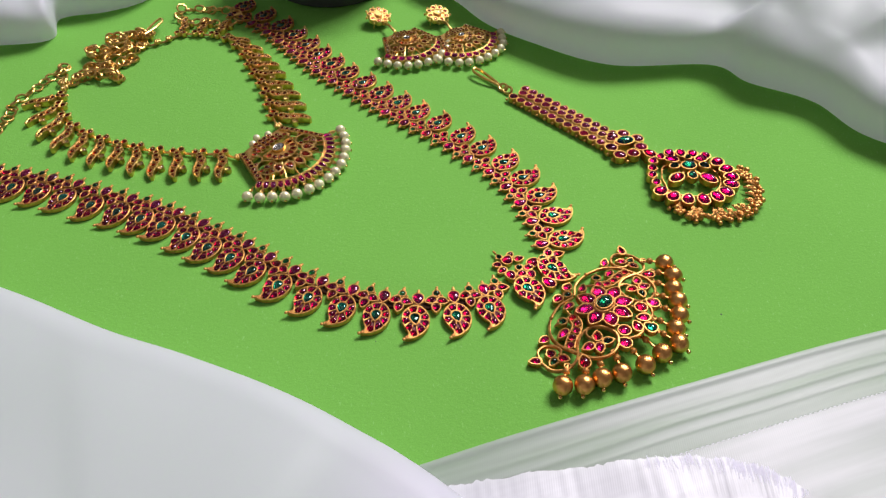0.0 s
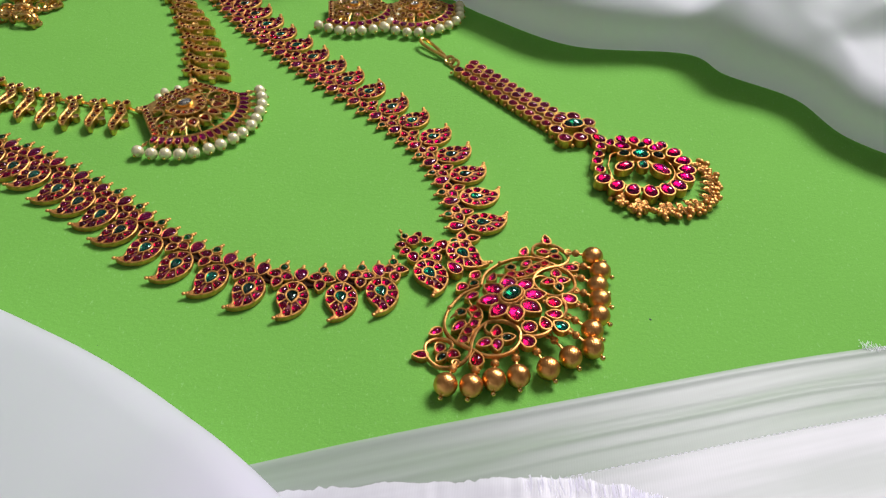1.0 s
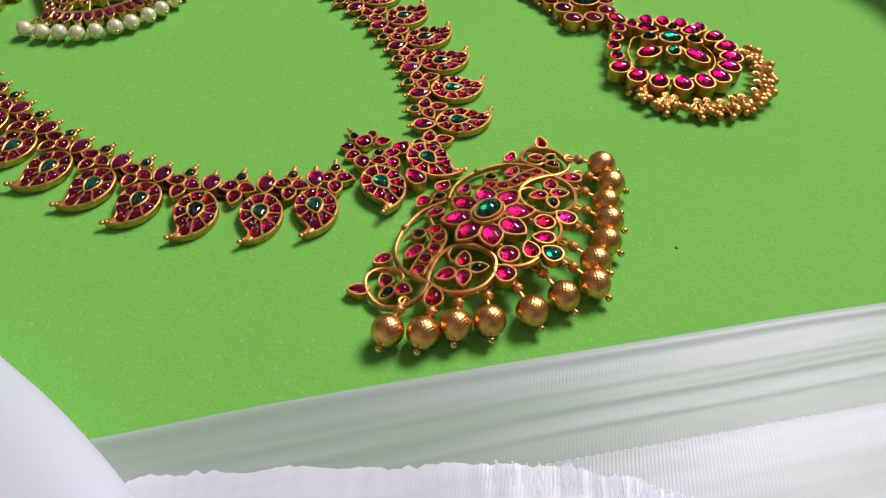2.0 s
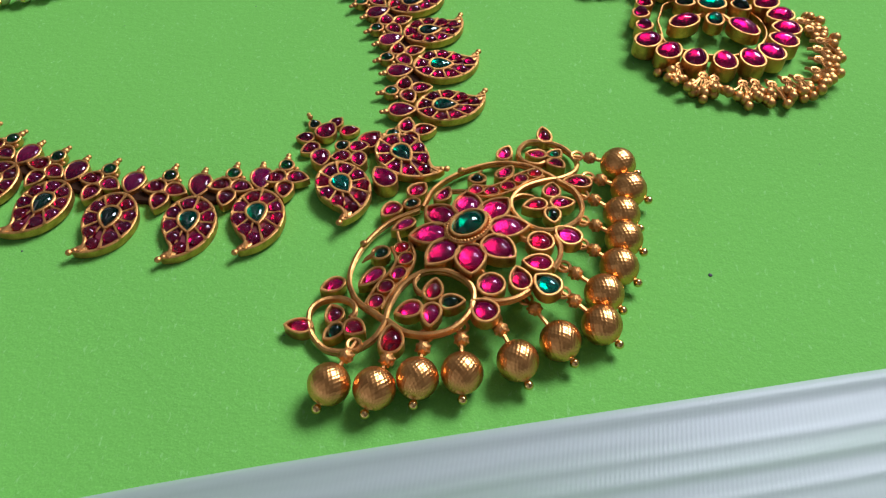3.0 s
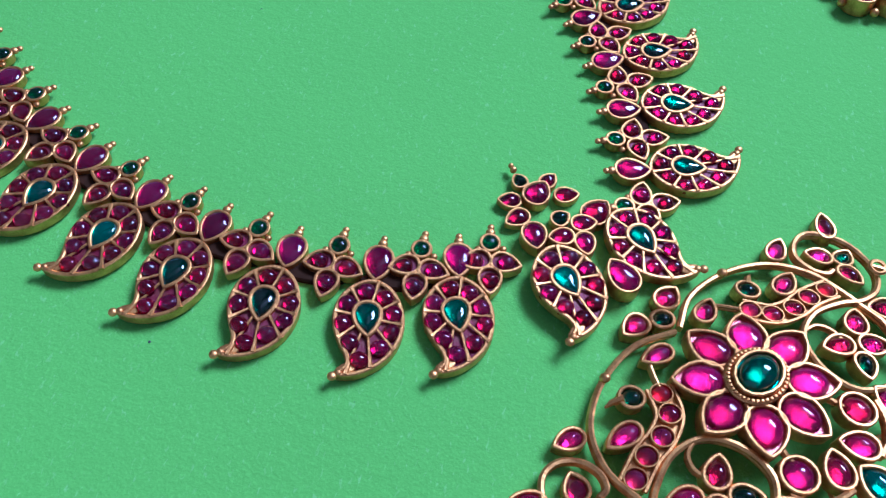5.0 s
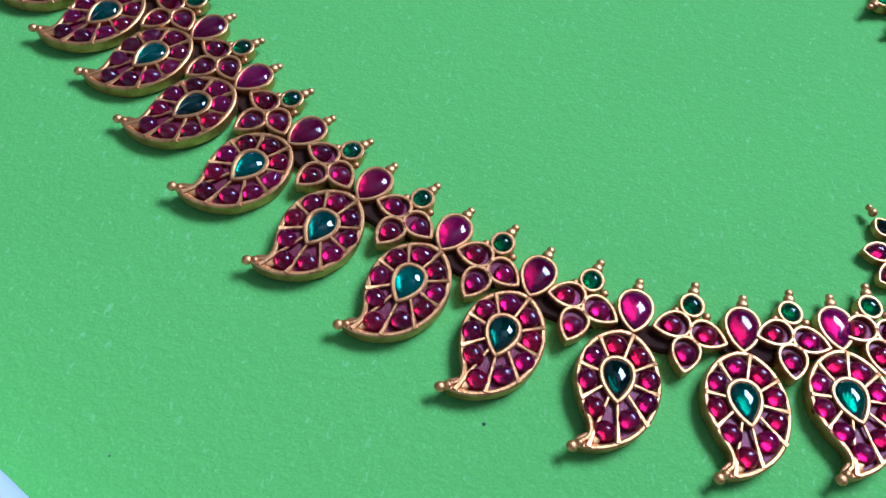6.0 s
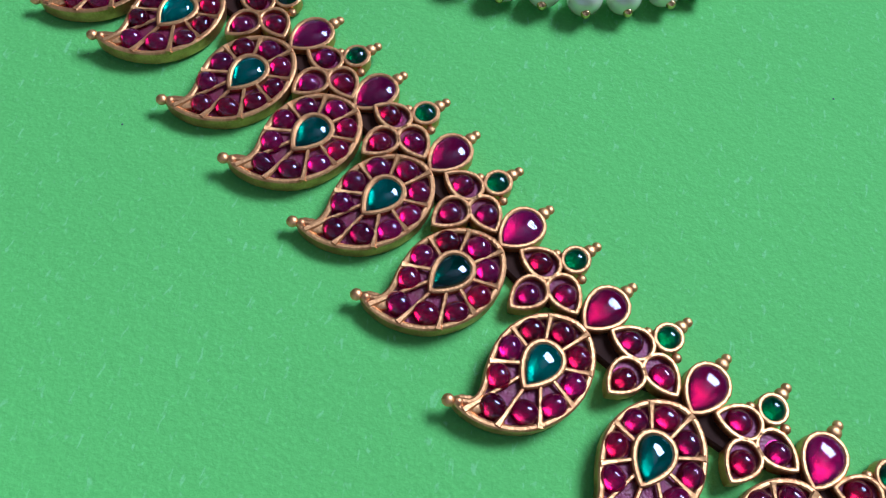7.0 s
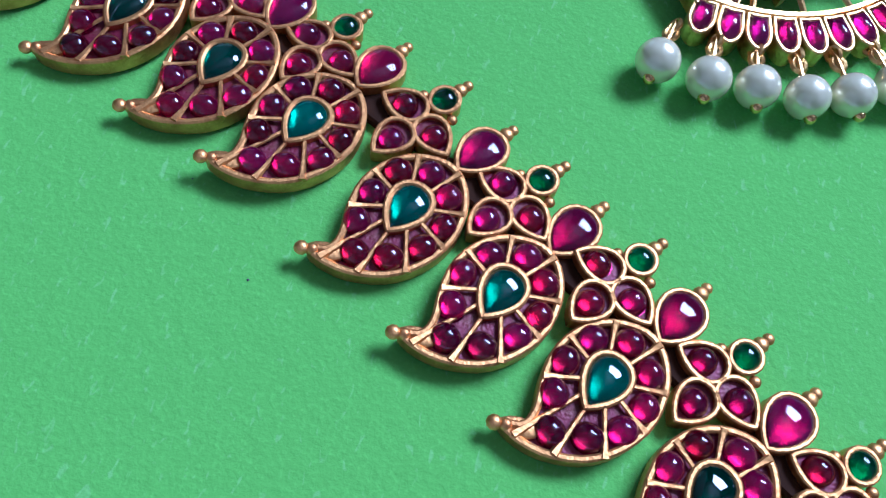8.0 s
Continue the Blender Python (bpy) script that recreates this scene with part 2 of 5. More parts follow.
class Shape:
    def __init__(self):
        self.v, self.f = [], []

    def ring(self, pts, z):
        at = len(self.v)
        self.v += [(p[0], p[1], z) for p in pts]
        return at, len(pts)

    def bridge(self, a, b):
        (i, n), (j, _) = a, b
        self.f += [(i + k, i + (k + 1) % n, j + (k + 1) % n, j + k) for k in range(n)]

    def cap(self, a):
        self.f.append(tuple(range(a[0], a[0] + a[1])))

    def prism(self, pts, z0, z1, bevel=0.02):
        pts = ccw(list(pts))
        a, b, c = self.ring(pts, z0), self.ring(pts, z1 - bevel), self.ring(inset(pts, bevel), z1)
        self.bridge(a, b), self.bridge(b, c), self.cap(c)
        return self

    def rim(self, pts, w, z0, z1, low=None):
        """A raised wall along a closed outline, with a rounded top."""
        pts = ccw(list(pts))
        low = z0 if low is None else low
        e = min(w * 0.3, (z1 - z0) * 0.4)
        r = [self.ring(pts, z0), self.ring(pts, z1 - e), self.ring(inset(pts, w * 0.28), z1), self.ring(inset(pts, w * 0.72), z1),
             self.ring(inset(pts, w), z1 - e), self.ring(inset(pts, w), low)]
        for a, b in zip(r, r[1:]):
            self.bridge(a, b)
        return self

    def dome(self, pts, z0, h, rings=4, flat=0.0, skirt=0.0):
        pts = ccw(list(pts))
        mid = sum(pts, Vector((0, 0))) / len(pts)
        last = self.ring(pts, z0 - skirt) if skirt else None
        for k in range(rings):
            a = k / rings * math.pi / 2
            s, z = max(math.cos(a), flat), math.sin(a)
            now = self.ring([mid + (p - mid) * s for p in pts], z0 + h * z)
            if last:
                self.bridge(last, now)
            last = now
        top = len(self.v)
        self.v.append((mid[0], mid[1], z0 + h))
        self.f += [(last[0] + k, last[0] + (k + 1) % last[1], top) for k in range(last[1])]
        return self

    def ball(self, c, r, seg=10, rings=6, squash=1.0):
        at = len(self.v)
        x, y, z = c
        self.v.append((x, y, z - r * squash))
        for i in range(1, rings):
            a = -math.pi / 2 + math.pi * i / rings
            for k in range(seg):
                b = math.tau * k / seg
                self.v.append((x + r * math.cos(a) * math.cos(b), y + r * math.cos(a) * math.sin(b), z + r * squash * math.sin(a)))
        self.v.append((x, y, z + r * squash))
        end = len(self.v) - 1
        for k in range(seg):
            self.f.append((at, at + 1 + (k + 1) % seg, at + 1 + k))
            self.f.append((end, end - seg + k, end - seg + (k + 1) % seg))
        for i in range(rings - 2):
            for k in range(seg):
                a, b = at + 1 + i * seg, at + 1 + (i + 1) * seg
                self.f.append((a + k, a + (k + 1) % seg, b + (k + 1) % seg, b + k))
        return self

    def tube(self, path, r, sides=6, closed=False):
        path = [Vector((*p, 0)) if len(p) == 2 else Vector(p) for p in path]
        n = len(path)
        rings = []
        up = Vector((0.03, 0.05, 1)).normalized()
        for i, p in enumerate(path):
            a, b = path[i - 1] if closed or i else p, path[(i + 1) % n] if closed or i < n - 1 else p
            t = (b - a).normalized()
            s = t.cross(up)
            if s.length < 1e-3:
                s = t.cross(Vector((1, 0, 0)))
            s.normalize()
            u = s.cross(t)
            rr = r[i] if isinstance(r, (list, tuple)) else r
            at = len(self.v)
            self.v += [tuple(p + s * (rr * math.cos(k * math.tau / sides)) + u * (rr * math.sin(k * math.tau / sides))) for k in range(sides)]
            rings.append((at, sides))
        for a, b in zip(rings, rings[1:] + (rings[:1] if closed else [])):
            self.bridge(a, b)
        if not closed:
            self.cap(rings[0]), self.cap(rings[-1])
        return self

    def strip(self, path, half):
        """A flat fibre: a narrow band that lies along a path."""
        at = len(self.v)
        for i, p in enumerate(path):
            a, b = Vector(path[max(i - 1, 0)]), Vector(path[min(i + 1, len(path) - 1)])
            t = (b - a).normalized()
            self.v += [(p[0] - t.y * half, p[1] + t.x * half, p[2]), (p[0] + t.y * half, p[1] - t.x * half, p[2])]
        self.f += [(at + 2 * i, at + 2 * i + 1, at + 2 * i + 3, at + 2 * i + 2) for i in range(len(path) - 1)]
        return self

    def box(self, lo, hi):
        (a, b, c), (d, e, f) = lo, hi
        r = [Vector((a, b)), Vector((d, b)), Vector((d, e)), Vector((a, e))]
        p, q = self.ring(r, c), self.ring(r, f)
        self.bridge(p, q), self.cap(q)
        self.f.append(tuple(range(p[0] + 3, p[0] - 1, -1)))
        return self

    def grid(self, rows, columns, place):
        at = len(self.v)
        self.v += [tuple(place(i / (rows - 1), k / (columns - 1))) for i in range(rows) for k in range(columns)]
        self.f += [(at + i * columns + k, at + i * columns + k + 1, at + (i + 1) * columns + k + 1, at + (i + 1) * columns + k) for i in range(rows - 1) for k in range(columns - 1)]
        return self

    def mirrored(self):
        out = Shape()
        out.v = [(-x, y, z) for x, y, z in self.v]
        out.f = [tuple(reversed(f)) for f in self.f]
        return out

    def bent(self, rule):
        self.v = [tuple(rule(Vector(v))) for v in self.v]
        return self

    def mesh(self, name, mat, sharp=38.0):
        me = bpy.data.meshes.new(name)
        me.from_pydata([(x * CM, y * CM, z * CM) for x, y, z in self.v], [], self.f)
        me.materials.append(mat)
        if mat.name not in GLASS:
            bm = bmesh.new()
            bm.from_mesh(me)
            bmesh.ops.recalc_face_normals(bm, faces=bm.faces)
            bm.to_mesh(me)
            bm.free()
        me.shade_smooth()
        me.set_sharp_from_angle(angle=radians(sharp))
        return me


def place(x=0.0, y=0.0, z=0.0, turn=0.0, tip=0.0, lean=0.0):
    """A pose in centimetres and radians."""
    return Matrix.LocRotScale((x * CM, y * CM, z * CM), Euler((tip, lean, turn)), None)


def part(name, mesh, mat, parent, label="", at=None, kind=""):
    """Links a shape, or a mesh already made, as one object under a thing or part."""
    if isinstance(mesh, Shape):
        mesh = mesh.mesh(name, mat)
    ob = new(name, mesh)
    ob.parent = parent
    if at is not None:
        ob.matrix_basis = at
    if label or kind:
        tagged(ob, label, kind=kind)
    return ob


def thing(name, label, category, group="", at=None):
    ob = new(name)
    ob.empty_display_size = 0.01
    if at is not None:
        ob.matrix_basis = at
    return tagged(ob, label, category, group)


def setting(name, shape, mat, label, category, at=None):
    ob = new(name, shape.mesh(name, mat))
    if at is not None:
        ob.matrix_basis = at
    return tagged(ob, label, category, kind="structure")


# ---- the room: plain walls round a table, one window ----
R = 150.0
WY, WZ, HW, HH = WIN_Y * 100, WIN_Z * 100, WIN_W * 50, WIN_H * 50
TOPZ, LOWZ = 255.0, -76.0
north = Shape().box((-R, WY, LOWZ), (-HW, WY + 15, TOPZ)).box((HW, WY, LOWZ), (R, WY + 15, TOPZ))
north.box((-HW, WY, LOWZ), (HW, WY + 15, WZ - HH)).box((-HW, WY, WZ + HH), (HW, WY + 15, TOPZ))
setting("wall_north", north, PLASTER, "plain grey plaster wall with a window opening", "wall", ROOM)
# unseen south wall, added as a reflector for the sides turned from the window
setting("wall_south", Shape().box((-R, -R - 15, LOWZ), (R, -R, TOPZ)), FILL_WALL, "unseen paler wall behind the table, added to reflect fill light", "wall", ROOM)
setting("wall_west", Shape().box((-R - 15, -R, LOWZ), (-R, WY, TOPZ)), PLASTER, "plain grey plaster wall beside the table", "wall", ROOM)
setting("wall_east", Shape().box((R, -R, LOWZ), (R + 15, WY, TOPZ)), PLASTER, "plain grey plaster wall beside the table", "wall", ROOM)
setting("ceiling", Shape().box((-R, -R, TOPZ), (R, WY, TOPZ + 10)), PLASTER, "plain grey ceiling", "ceiling", ROOM)
setting("floor", Shape().box((-R, -R, LOWZ - 10), (R, WY, LOWZ)), BOARD, "plain brown floor under the table", "floor", ROOM)

table = thing("table", "plain brown wooden table under the green card", "table")
part("tabletop", Shape().box((-70, -35, -4.0), (70, 85, -0.08)), BOARD, table)
for lx, ly in ((-62, -27), (62, -27), (-62, 77), (62, 77)):
    part("leg", Shape().box((lx - 3, ly - 3, LOWZ), (lx + 3, ly + 3, -4.0)), BOARD, table)

card = new("card_sheet", Shape().box((-38, 4, -0.06), (38, 66, 0.0)).mesh("card_sheet", PAPER))
tagged(card, "bright green matte card sheet lying under the jewellery", "card", kind="structure")


# ---- white satin cloths ----
def along(pts, u):
    """The place and the way at u in 0..1 along a few control points."""
    c = curve_cache.setdefault(tuple(pts), curve_through(pts, 200, closed=False))
    s = min(max(u, 0.0), 1.0) * 198.999
    k = int(s)
    return c[k].lerp(c[k + 1], s - k), (c[k + 1] - c[k]).normalized()


curve_cache = {}


def fold(x, y, ridge):
    """The height that one soft ridge adds: from and to, height, width on both sides."""
    x0, y0, x1, y1, high, wide_a, wide_b = ridge
    a, b = Vector((x0, y0)), Vector((x1, y1))
    t = b - a
    p = Vector((x, y)) - a
    f = p.dot(t) / t.length_squared
    d = (p.x * t.y - p.y * t.x) / t.length
    w = wide_a if d > 0 else wide_b
    end = max(0.0, -f, f - 1) * t.length
    return high * math.exp(-((d / w) ** 2)) * math.exp(-((end / 4.0) ** 2))


def cloth(name, label, edge, away, depth, round_r, high, ridges, seed, ripple=0.25, wobble=0.25):
    """A sheet whose rolled edge follows a line and whose body rises into folds."""
    away = Vector(away).normalized()

    def at(u, v):
        p, t = along(edge, u)
        wob = noise.noise(Vector((u * 9, 0, seed)))
        r = round_r * (1 + wobble * wob)
        if v < 0.22:
            a = v / 0.22 * math.pi * 0.5
            out, z = -r * 0.55 * math.sin(2 * a) * 0.6 + r * (1 - math.cos(a)) * 0.6, r * math.sin(a)
        else:
            f = (v - 0.22) / 0.78
            out, z = r * 0.6 + f * depth, r + high * (1 - math.exp(-2.2 * f))
        q = p + away * out
        k = min(1.0, v / 0.3)
        z += k * sum(fold(q.x, q.y, rg) for rg in ridges)
        z += k * ripple * noise.fractal(Vector((q.x * 0.11, q.y * 0.11, seed)), 1.0, 2.0, 2)
        return q.x, q.y, max(0.03, z)

    ob = new(name, Shape().grid(150, 90, at).mesh(name, SATIN, sharp=180))
    return tagged(ob, label, "cloth")


cloth("satin_cloth", "white satin cloth heaped in soft broad folds", [(-3.0, 50.5), (0.4, 46.9), (2.5, 43.9), (5.2, 41.7), (9.7, 39.3), (15.6, 39.4), (17.4, 37.6), (20.5, 35.8), (22.3, 32.8), (26, 30.8), (36, 27)],
      (0.45, 0.9), 26, 3.0, 2.6, [(17.5, 39.6, 27.0, 43.0, 0.9, 2.4, 0.7), (15.5, 46.0, 19.5, 39.5, 0.45, 0.9, 2.0), (4, 49, 16, 44.5, 0.6, 1.8, 2.6), (21, 47, 31, 44.0, 0.7, 0.9, 2.0), (8, 57, 30, 59, 1.5, 3.0, 3.0), (25, 38, 40, 42, 0.9, 0.8, 2.0), (9, 42.5, 15, 43.5, 0.5, 0.8, 1.2)], 3.0)
# the last ridge, 7 high, is out of view, added to shade the card
cloth("satin_cloth", "white satin cloth corner folded over the card", [(-18.0, 50.5), (-19.4, 46.6), (-21.5, 44.9), (-24.3, 43.9), (-24.0, 41.5), (-26.9, 40.7), (-34, 40.0)],
      (-0.55, 0.85), 14, 2.7, 2.2, [(-26, 46, -36, 44, 1.0, 1.5, 1.5), (-30, 50, -16, 54, 7.0, 3.0, 3.0)], 8.0)
cloth("satin_cloth", "white satin cloth with a smooth rolled fold over the card", [(-30, 24.6), (-22, 21.4), (-17.0, 19.5), (-12.9, 17.7), (-9.6, 16.6), (-6.8, 15.5), (-3.8, 14.0), (-1.4, 12.6), (1.2, 10.6), (4.0, 7.5)],
      (-0.5, -0.87), 16, 1.9, 0.8, [(-13.5, 17.0, -10.5, 10.0, 0.10, 0.8, 2.6), (-4.5, 13.0, -7.5, 7.0, 0.10, 2.4, 0.8), (-20, 10, -6, 3, 0.5, 2.4, 2.4)], 15.0, 0.08, 0.04)

# ---- ribbon edge of the sheer satin lying flat on the card ----
HEM = [(-3.0, 12.25), (-0.7, 13.1), (2.45, 14.3), (6.75, 15.8), (11.35, 17.35), (16.0, 18.9), (20.5, 20.2), (27, 21.9)]


def hem_place(u, w, lift=0.0):
    p, t = along(HEM, u)
    n = Vector((t.y, -t.x))
    z = 0.035 + 0.04 * math.exp(-(((w - 0.15) / 0.15) ** 2))
    sway = 0.10 * math.sin(u * 7) + 0.03 * math.sin(u * 23)
    z += 0.012 * math.exp(-(((w - 1.0 - sway * 0.5) / 0.10) ** 2)) + 0.022 * math.exp(-(((w - 1.45 - sway) / 0.13) ** 2)) + 0.012 * math.exp(-(((w - 1.95 - sway * 0.7) / 0.09) ** 2))
    z += 0.05 * max(0.0, w - 2.7) + 0.35 * noise.noise(Vector((u * 5, w * 0.22, 4.0))) * min(1.0, max(0.0, w - 2.6) / 3)
    q = p + n * w
    return q.x, q.y, max(0.02, z + lift)


def sheer_material(name, least, most, weave=0.05, tone=(0.45, 0.48, 0.48)):
    """Thin satin through which the card shows, more in some stripes along the hem than in others."""
    m = material(name, tone, 0.38, 0.0, Sheen_Weight=0.3)
    nodes, links = m.node_tree.nodes, m.node_tree.links
    co = nodes.new("ShaderNodeTexCoord")
    spin = nodes.new("ShaderNodeMapping")
    spin.inputs["Rotation"].default_value = (0, 0, radians(-19.5))
    stretch = nodes.new("ShaderNodeMapping")
    stretch.inputs["Scale"].default_value = (7, 95, 1)
    links.new(spin.outputs[0], stretch.inputs[0])
    stripes = nodes.new("ShaderNodeTexNoise")
    stripes.inputs["Scale"].default_value, stripes.inputs["Detail"].default_value = 1.0, 3.0
    span = nodes.new("ShaderNodeMapRange")
    span.inputs[1].default_value, span.inputs[2].default_value = 0.35, 0.65
    span.inputs[3].default_value, span.inputs[4].default_value = least, most
    clear = nodes.new("ShaderNodeBsdfTransparent")
    blend = nodes.new("ShaderNodeMixShader")
    twill = nodes.new("ShaderNodeTexWave")
    twill.inputs["Scale"].default_value, twill.inputs["Distortion"].default_value = 380.0, 0.6
    b = nodes.new("ShaderNodeBump")
    b.inputs["Strength"].default_value, b.inputs["Distance"].default_value = weave, 0.0003
    links.new(co.outputs["Object"], spin.inputs[0])
    links.new(co.outputs["Object"], twill.inputs["Vector"])
    links.new(twill.outputs["Fac"], b.inputs["Height"])
    links.new(b.outputs[0], nodes["Principled BSDF"].inputs["Normal"])
    links.new(stretch.outputs[0], stripes.inputs["Vector"])
    links.new(stripes.outputs["Fac"], span.inputs[0])
    links.new(span.outputs[0], blend.inputs[0])
    links.new(clear.outputs[0], blend.inputs[1])
    links.new(nodes["Principled BSDF"].outputs[0], blend.inputs[2])
    links.new(blend.outputs[0], nodes["Material Output"].inputs["Surface"])
    return m


SHEER_HEM, SHEER_BODY = sheer_material("sheer_hem", 0.54, 0.76), sheer_material("sheer_body", 0.70, 0.92, 0.07, (0.50, 0.52, 0.54))
FRAYED_SATIN = sheer_material("frayed_satin", 0.80, 0.97, tone=(0.66, 0.67, 0.72))
sheer_cloth = thing("satin_ribbon_cloth", "sheer white satin cloth with a hemmed straight edge", "cloth")
part("hem_fold", Shape().grid(140, 10, lambda u, v: hem_place(u, v * 0.60)).mesh("hem_fold", SHEER_HEM, 180), SHEER_HEM, sheer_cloth)
part("hem_band", Shape().grid(160, 50, lambda u, v: hem_place(u, 0.60 + v * 2.05)).mesh("hem_band", SHEER_HEM, 180), SHEER_HEM, sheer_cloth)
part("cloth_body", Shape().grid(160, 70, lambda u, v: hem_place(u, 2.63 + v * 9.0)).mesh("cloth_body", SHEER_BODY, 180), SHEER_BODY, sheer_cloth)
stitches = Shape()
for k in range(150):
    u = 0.02 + k * 0.0064
    for w in (2.62,):
        a, b = hem_place(u, w, 0.004), hem_place(u + 0.0035, w, 0.004)
        stitches.strip([a, b], 0.014)
tagged(part("stitching", stitches, SATIN, sheer_cloth), kind="stuff")


FRAY = [(-1.5, 11.6), (1.6, 12.5), (5.4, 13.13), (8.75, 13.6), (11.0, 13.35), (12.5, 12.7), (14.5, 10.6)]


def frayed(u, v):
    """A second layer whose torn edge ends in loose threads."""
    p, t = along(FRAY, u)
    n = Vector((t.y, -t.x)).lerp(Vector((0.15, -1)), 0.6).normalized()
    w = 0.16 * noise.noise(Vector((u * 22, 2.0, 0))) + 0.10 * noise.noise(Vector((u * 110, 5.0, 0))) + v * 5.0
    q = p + n * w
    return q.x, q.y, 0.17 + 0.19 * v + 0.012 * noise.noise(Vector((u * 70, v * 1.5, 1.0))) + 0.08 * noise.noise(Vector((u * 9, v * 2, 3.0)))


part("frayed_layer", Shape().grid(260, 16, frayed).mesh("frayed_layer", FRAYED_SATIN, 180), FRAYED_SATIN, sheer_cloth, "torn white satin edge with loose threads")
threads = Shape()
trng = random.Random(11)
for k in range(150):
    u, v0 = trng.uniform(0.42, 0.88), trng.uniform(-0.02, 0.02)
    ends = [frayed(min(1, max(0, u + f * trng.uniform(-0.004, 0.004))), v0 + f * trng.uniform(0.06, 0.13)) for f in (0.0, 0.5, 1.0)]
    threads.strip([(x, y, z + 0.005) for x, y, z in ends], trng.uniform(0.008, 0.022))
for k in range(36):
    x, y = 19.6 + trng.gauss(0, 0.3), 19.85 + trng.gauss(0, 0.08)
    threads.strip([(x, y, 0.08), (x + trng.uniform(-0.2, 0.2), y + trng.uniform(0.05, 0.3), trng.uniform(0.03, 0.14))], trng.uniform(0.006, 0.012))
tagged(part("loose_threads", threads, SATIN, sheer_cloth), kind="stuff")


# ---- gem settings ----
def stone(name, pts, mat, parent, z, high, at=None, label="", rings=4, flat=0.0):
    return part(name, Shape().dome(pts, z, high, rings, flat, skirt=0.04), mat, parent, label, at)


def ray_to(pts, c, d):
    """How far an outline lies from c in the direction d."""
    best, far = -2.0, 0.5
    for p in pts:
        q = p - c
        cosine = q.normalized().dot(d)
        if cosine > best:
            best, far = cosine, q.length
    return far


MANGO = [(-0.40, 1.05), (-0.18, 1.05), (0.1, 0.95), (0.39, 0.72), (0.57, 0.39), (0.62, -0.01), (0.49, -0.41), (0.25, -0.66), (-0.03, -0.72), (-0.33, -0.56), (-0.52, -0.27), (-0.56, 0.1), (-0.45, 0.43), (-0.31, 0.68), (-0.29, 0.86), (-0.42, 0.97)]
MANGO_RUBIES = [(-0.35, -0.25), (-0.06, -0.48), (0.26, -0.38), (0.44, -0.08), (0.43, 0.25), (0.24, 0.55), (-0.06, 0.75), (-0.25, 0.46), (-0.39, 0.12)]


def mango_meshes():
    """Meshes of one mango motif, the tail to the left and outwards: setting, foil, emerald, ruby."""
    line = ccw(curve_through(MANGO, 44))
    s = Shape().prism(line, 0.04, 0.19, 0.0).rim(line, 0.074, 0.19, 0.31, low=0.19)
    s.prism(ellipse(-0.27, 0.93, 0.20, 0.10, math.radians(150), 12), 0.19, 0.285, 0.02)
    collar = ccw(petal(0.01, 0.03, 0.70, 0.52, math.radians(84), 0.7, 24))
    ring, bars = Shape().rim(collar, 0.066, 0.19, 0.335, low=0.2), []
    c = Vector((0, 0))
    for k in range(9):
        a, b = Vector(MANGO_RUBIES[k]), Vector(MANGO_RUBIES[(k + 1) % 9])
        d = ((a + b) / 2).normalized()
        far, near = ray_to(line, c, d) - 0.03, ray_to(collar, c, d) - 0.02
        bars.append(Shape().tube([(d.x * (near + (far - near) * f), d.y * (near + (far - near) * f), 0.285) for f in (0.0, 0.45, 0.8, 1.0)], [0.026, 0.026, 0.036, 0.058], 6))
    tail = Shape().ball((-0.46, 1.06, 0.27), 0.08).ball((-0.37, 1.0, 0.28), 0.066)
    foil, discs = Shape().prism(inset(line, 0.03), 0.195, 0.215, 0.0), Shape()
    for x, y in MANGO_RUBIES:
        discs.prism(ellipse(x, y, 0.15, 0.135, math.atan2(y, x) + math.pi / 2, 12), 0.215, 0.224, 0.0)
    green = Shape().prism(inset(collar, 0.03), 0.215, 0.235, 0.0)
    em = Shape().dome(inset(collar, 0.058), 0.29, 0.13, 6, 0.0, skirt=0.06)
    ruby = Shape().dome(ellipse(0, 0, 0.170, 0.154, 0, 16), 0.225, 0.20, 6, 0.0, skirt=0.02)
    return s, ring, bars, tail, foil, discs, green, em, ruby


FLOWER = [(-0.25, -0.06, 165), (-0.05, 0.36, 95), (0.26, 0.02, 18)]


def flower_meshes():
    s, foil, discs = Shape(), Shape(), Shape()
    for x, y, a in FLOWER:
        discs.prism(ellipse(x, y, 0.145, 0.145, 0, 12), 0.212, 0.222, 0.0)
        line = ccw(petal(x, y, 0.58, 0.44, math.radians(a), 0.6))
        s.prism(line, 0.05, 0.2, 0.0).rim(line, 0.056, 0.2, 0.31, low=0.2)
        foil.prism(inset(line, 0.03), 0.2, 0.215, 0.0)
    line = ccw(ellipse(0.03, -0.41, 0.19, 0.20))
    s.prism(line, 0.05, 0.2, 0.0).rim(line, 0.056, 0.2, 0.31, low=0.2)
    s.ball((0.06, -0.64, 0.24), 0.088).ball((0.08, -0.75, 0.24), 0.066).ball((-0.19, -0.31, 0.22), 0.065).ball((0.25, -0.29, 0.22), 0.065)
    petal_stone = Shape().dome(ellipse(0, 0, 0.158, 0.150, 0, 16), 0.225, 0.19, 6, 0.0, skirt=0.02)
    green = Shape().dome(ellipse(0.03, -0.41, 0.15, 0.16, 0, 14), 0.25, 0.16, 6, 0.0, skirt=0.05)
    return s, foil, discs, petal_stone, green


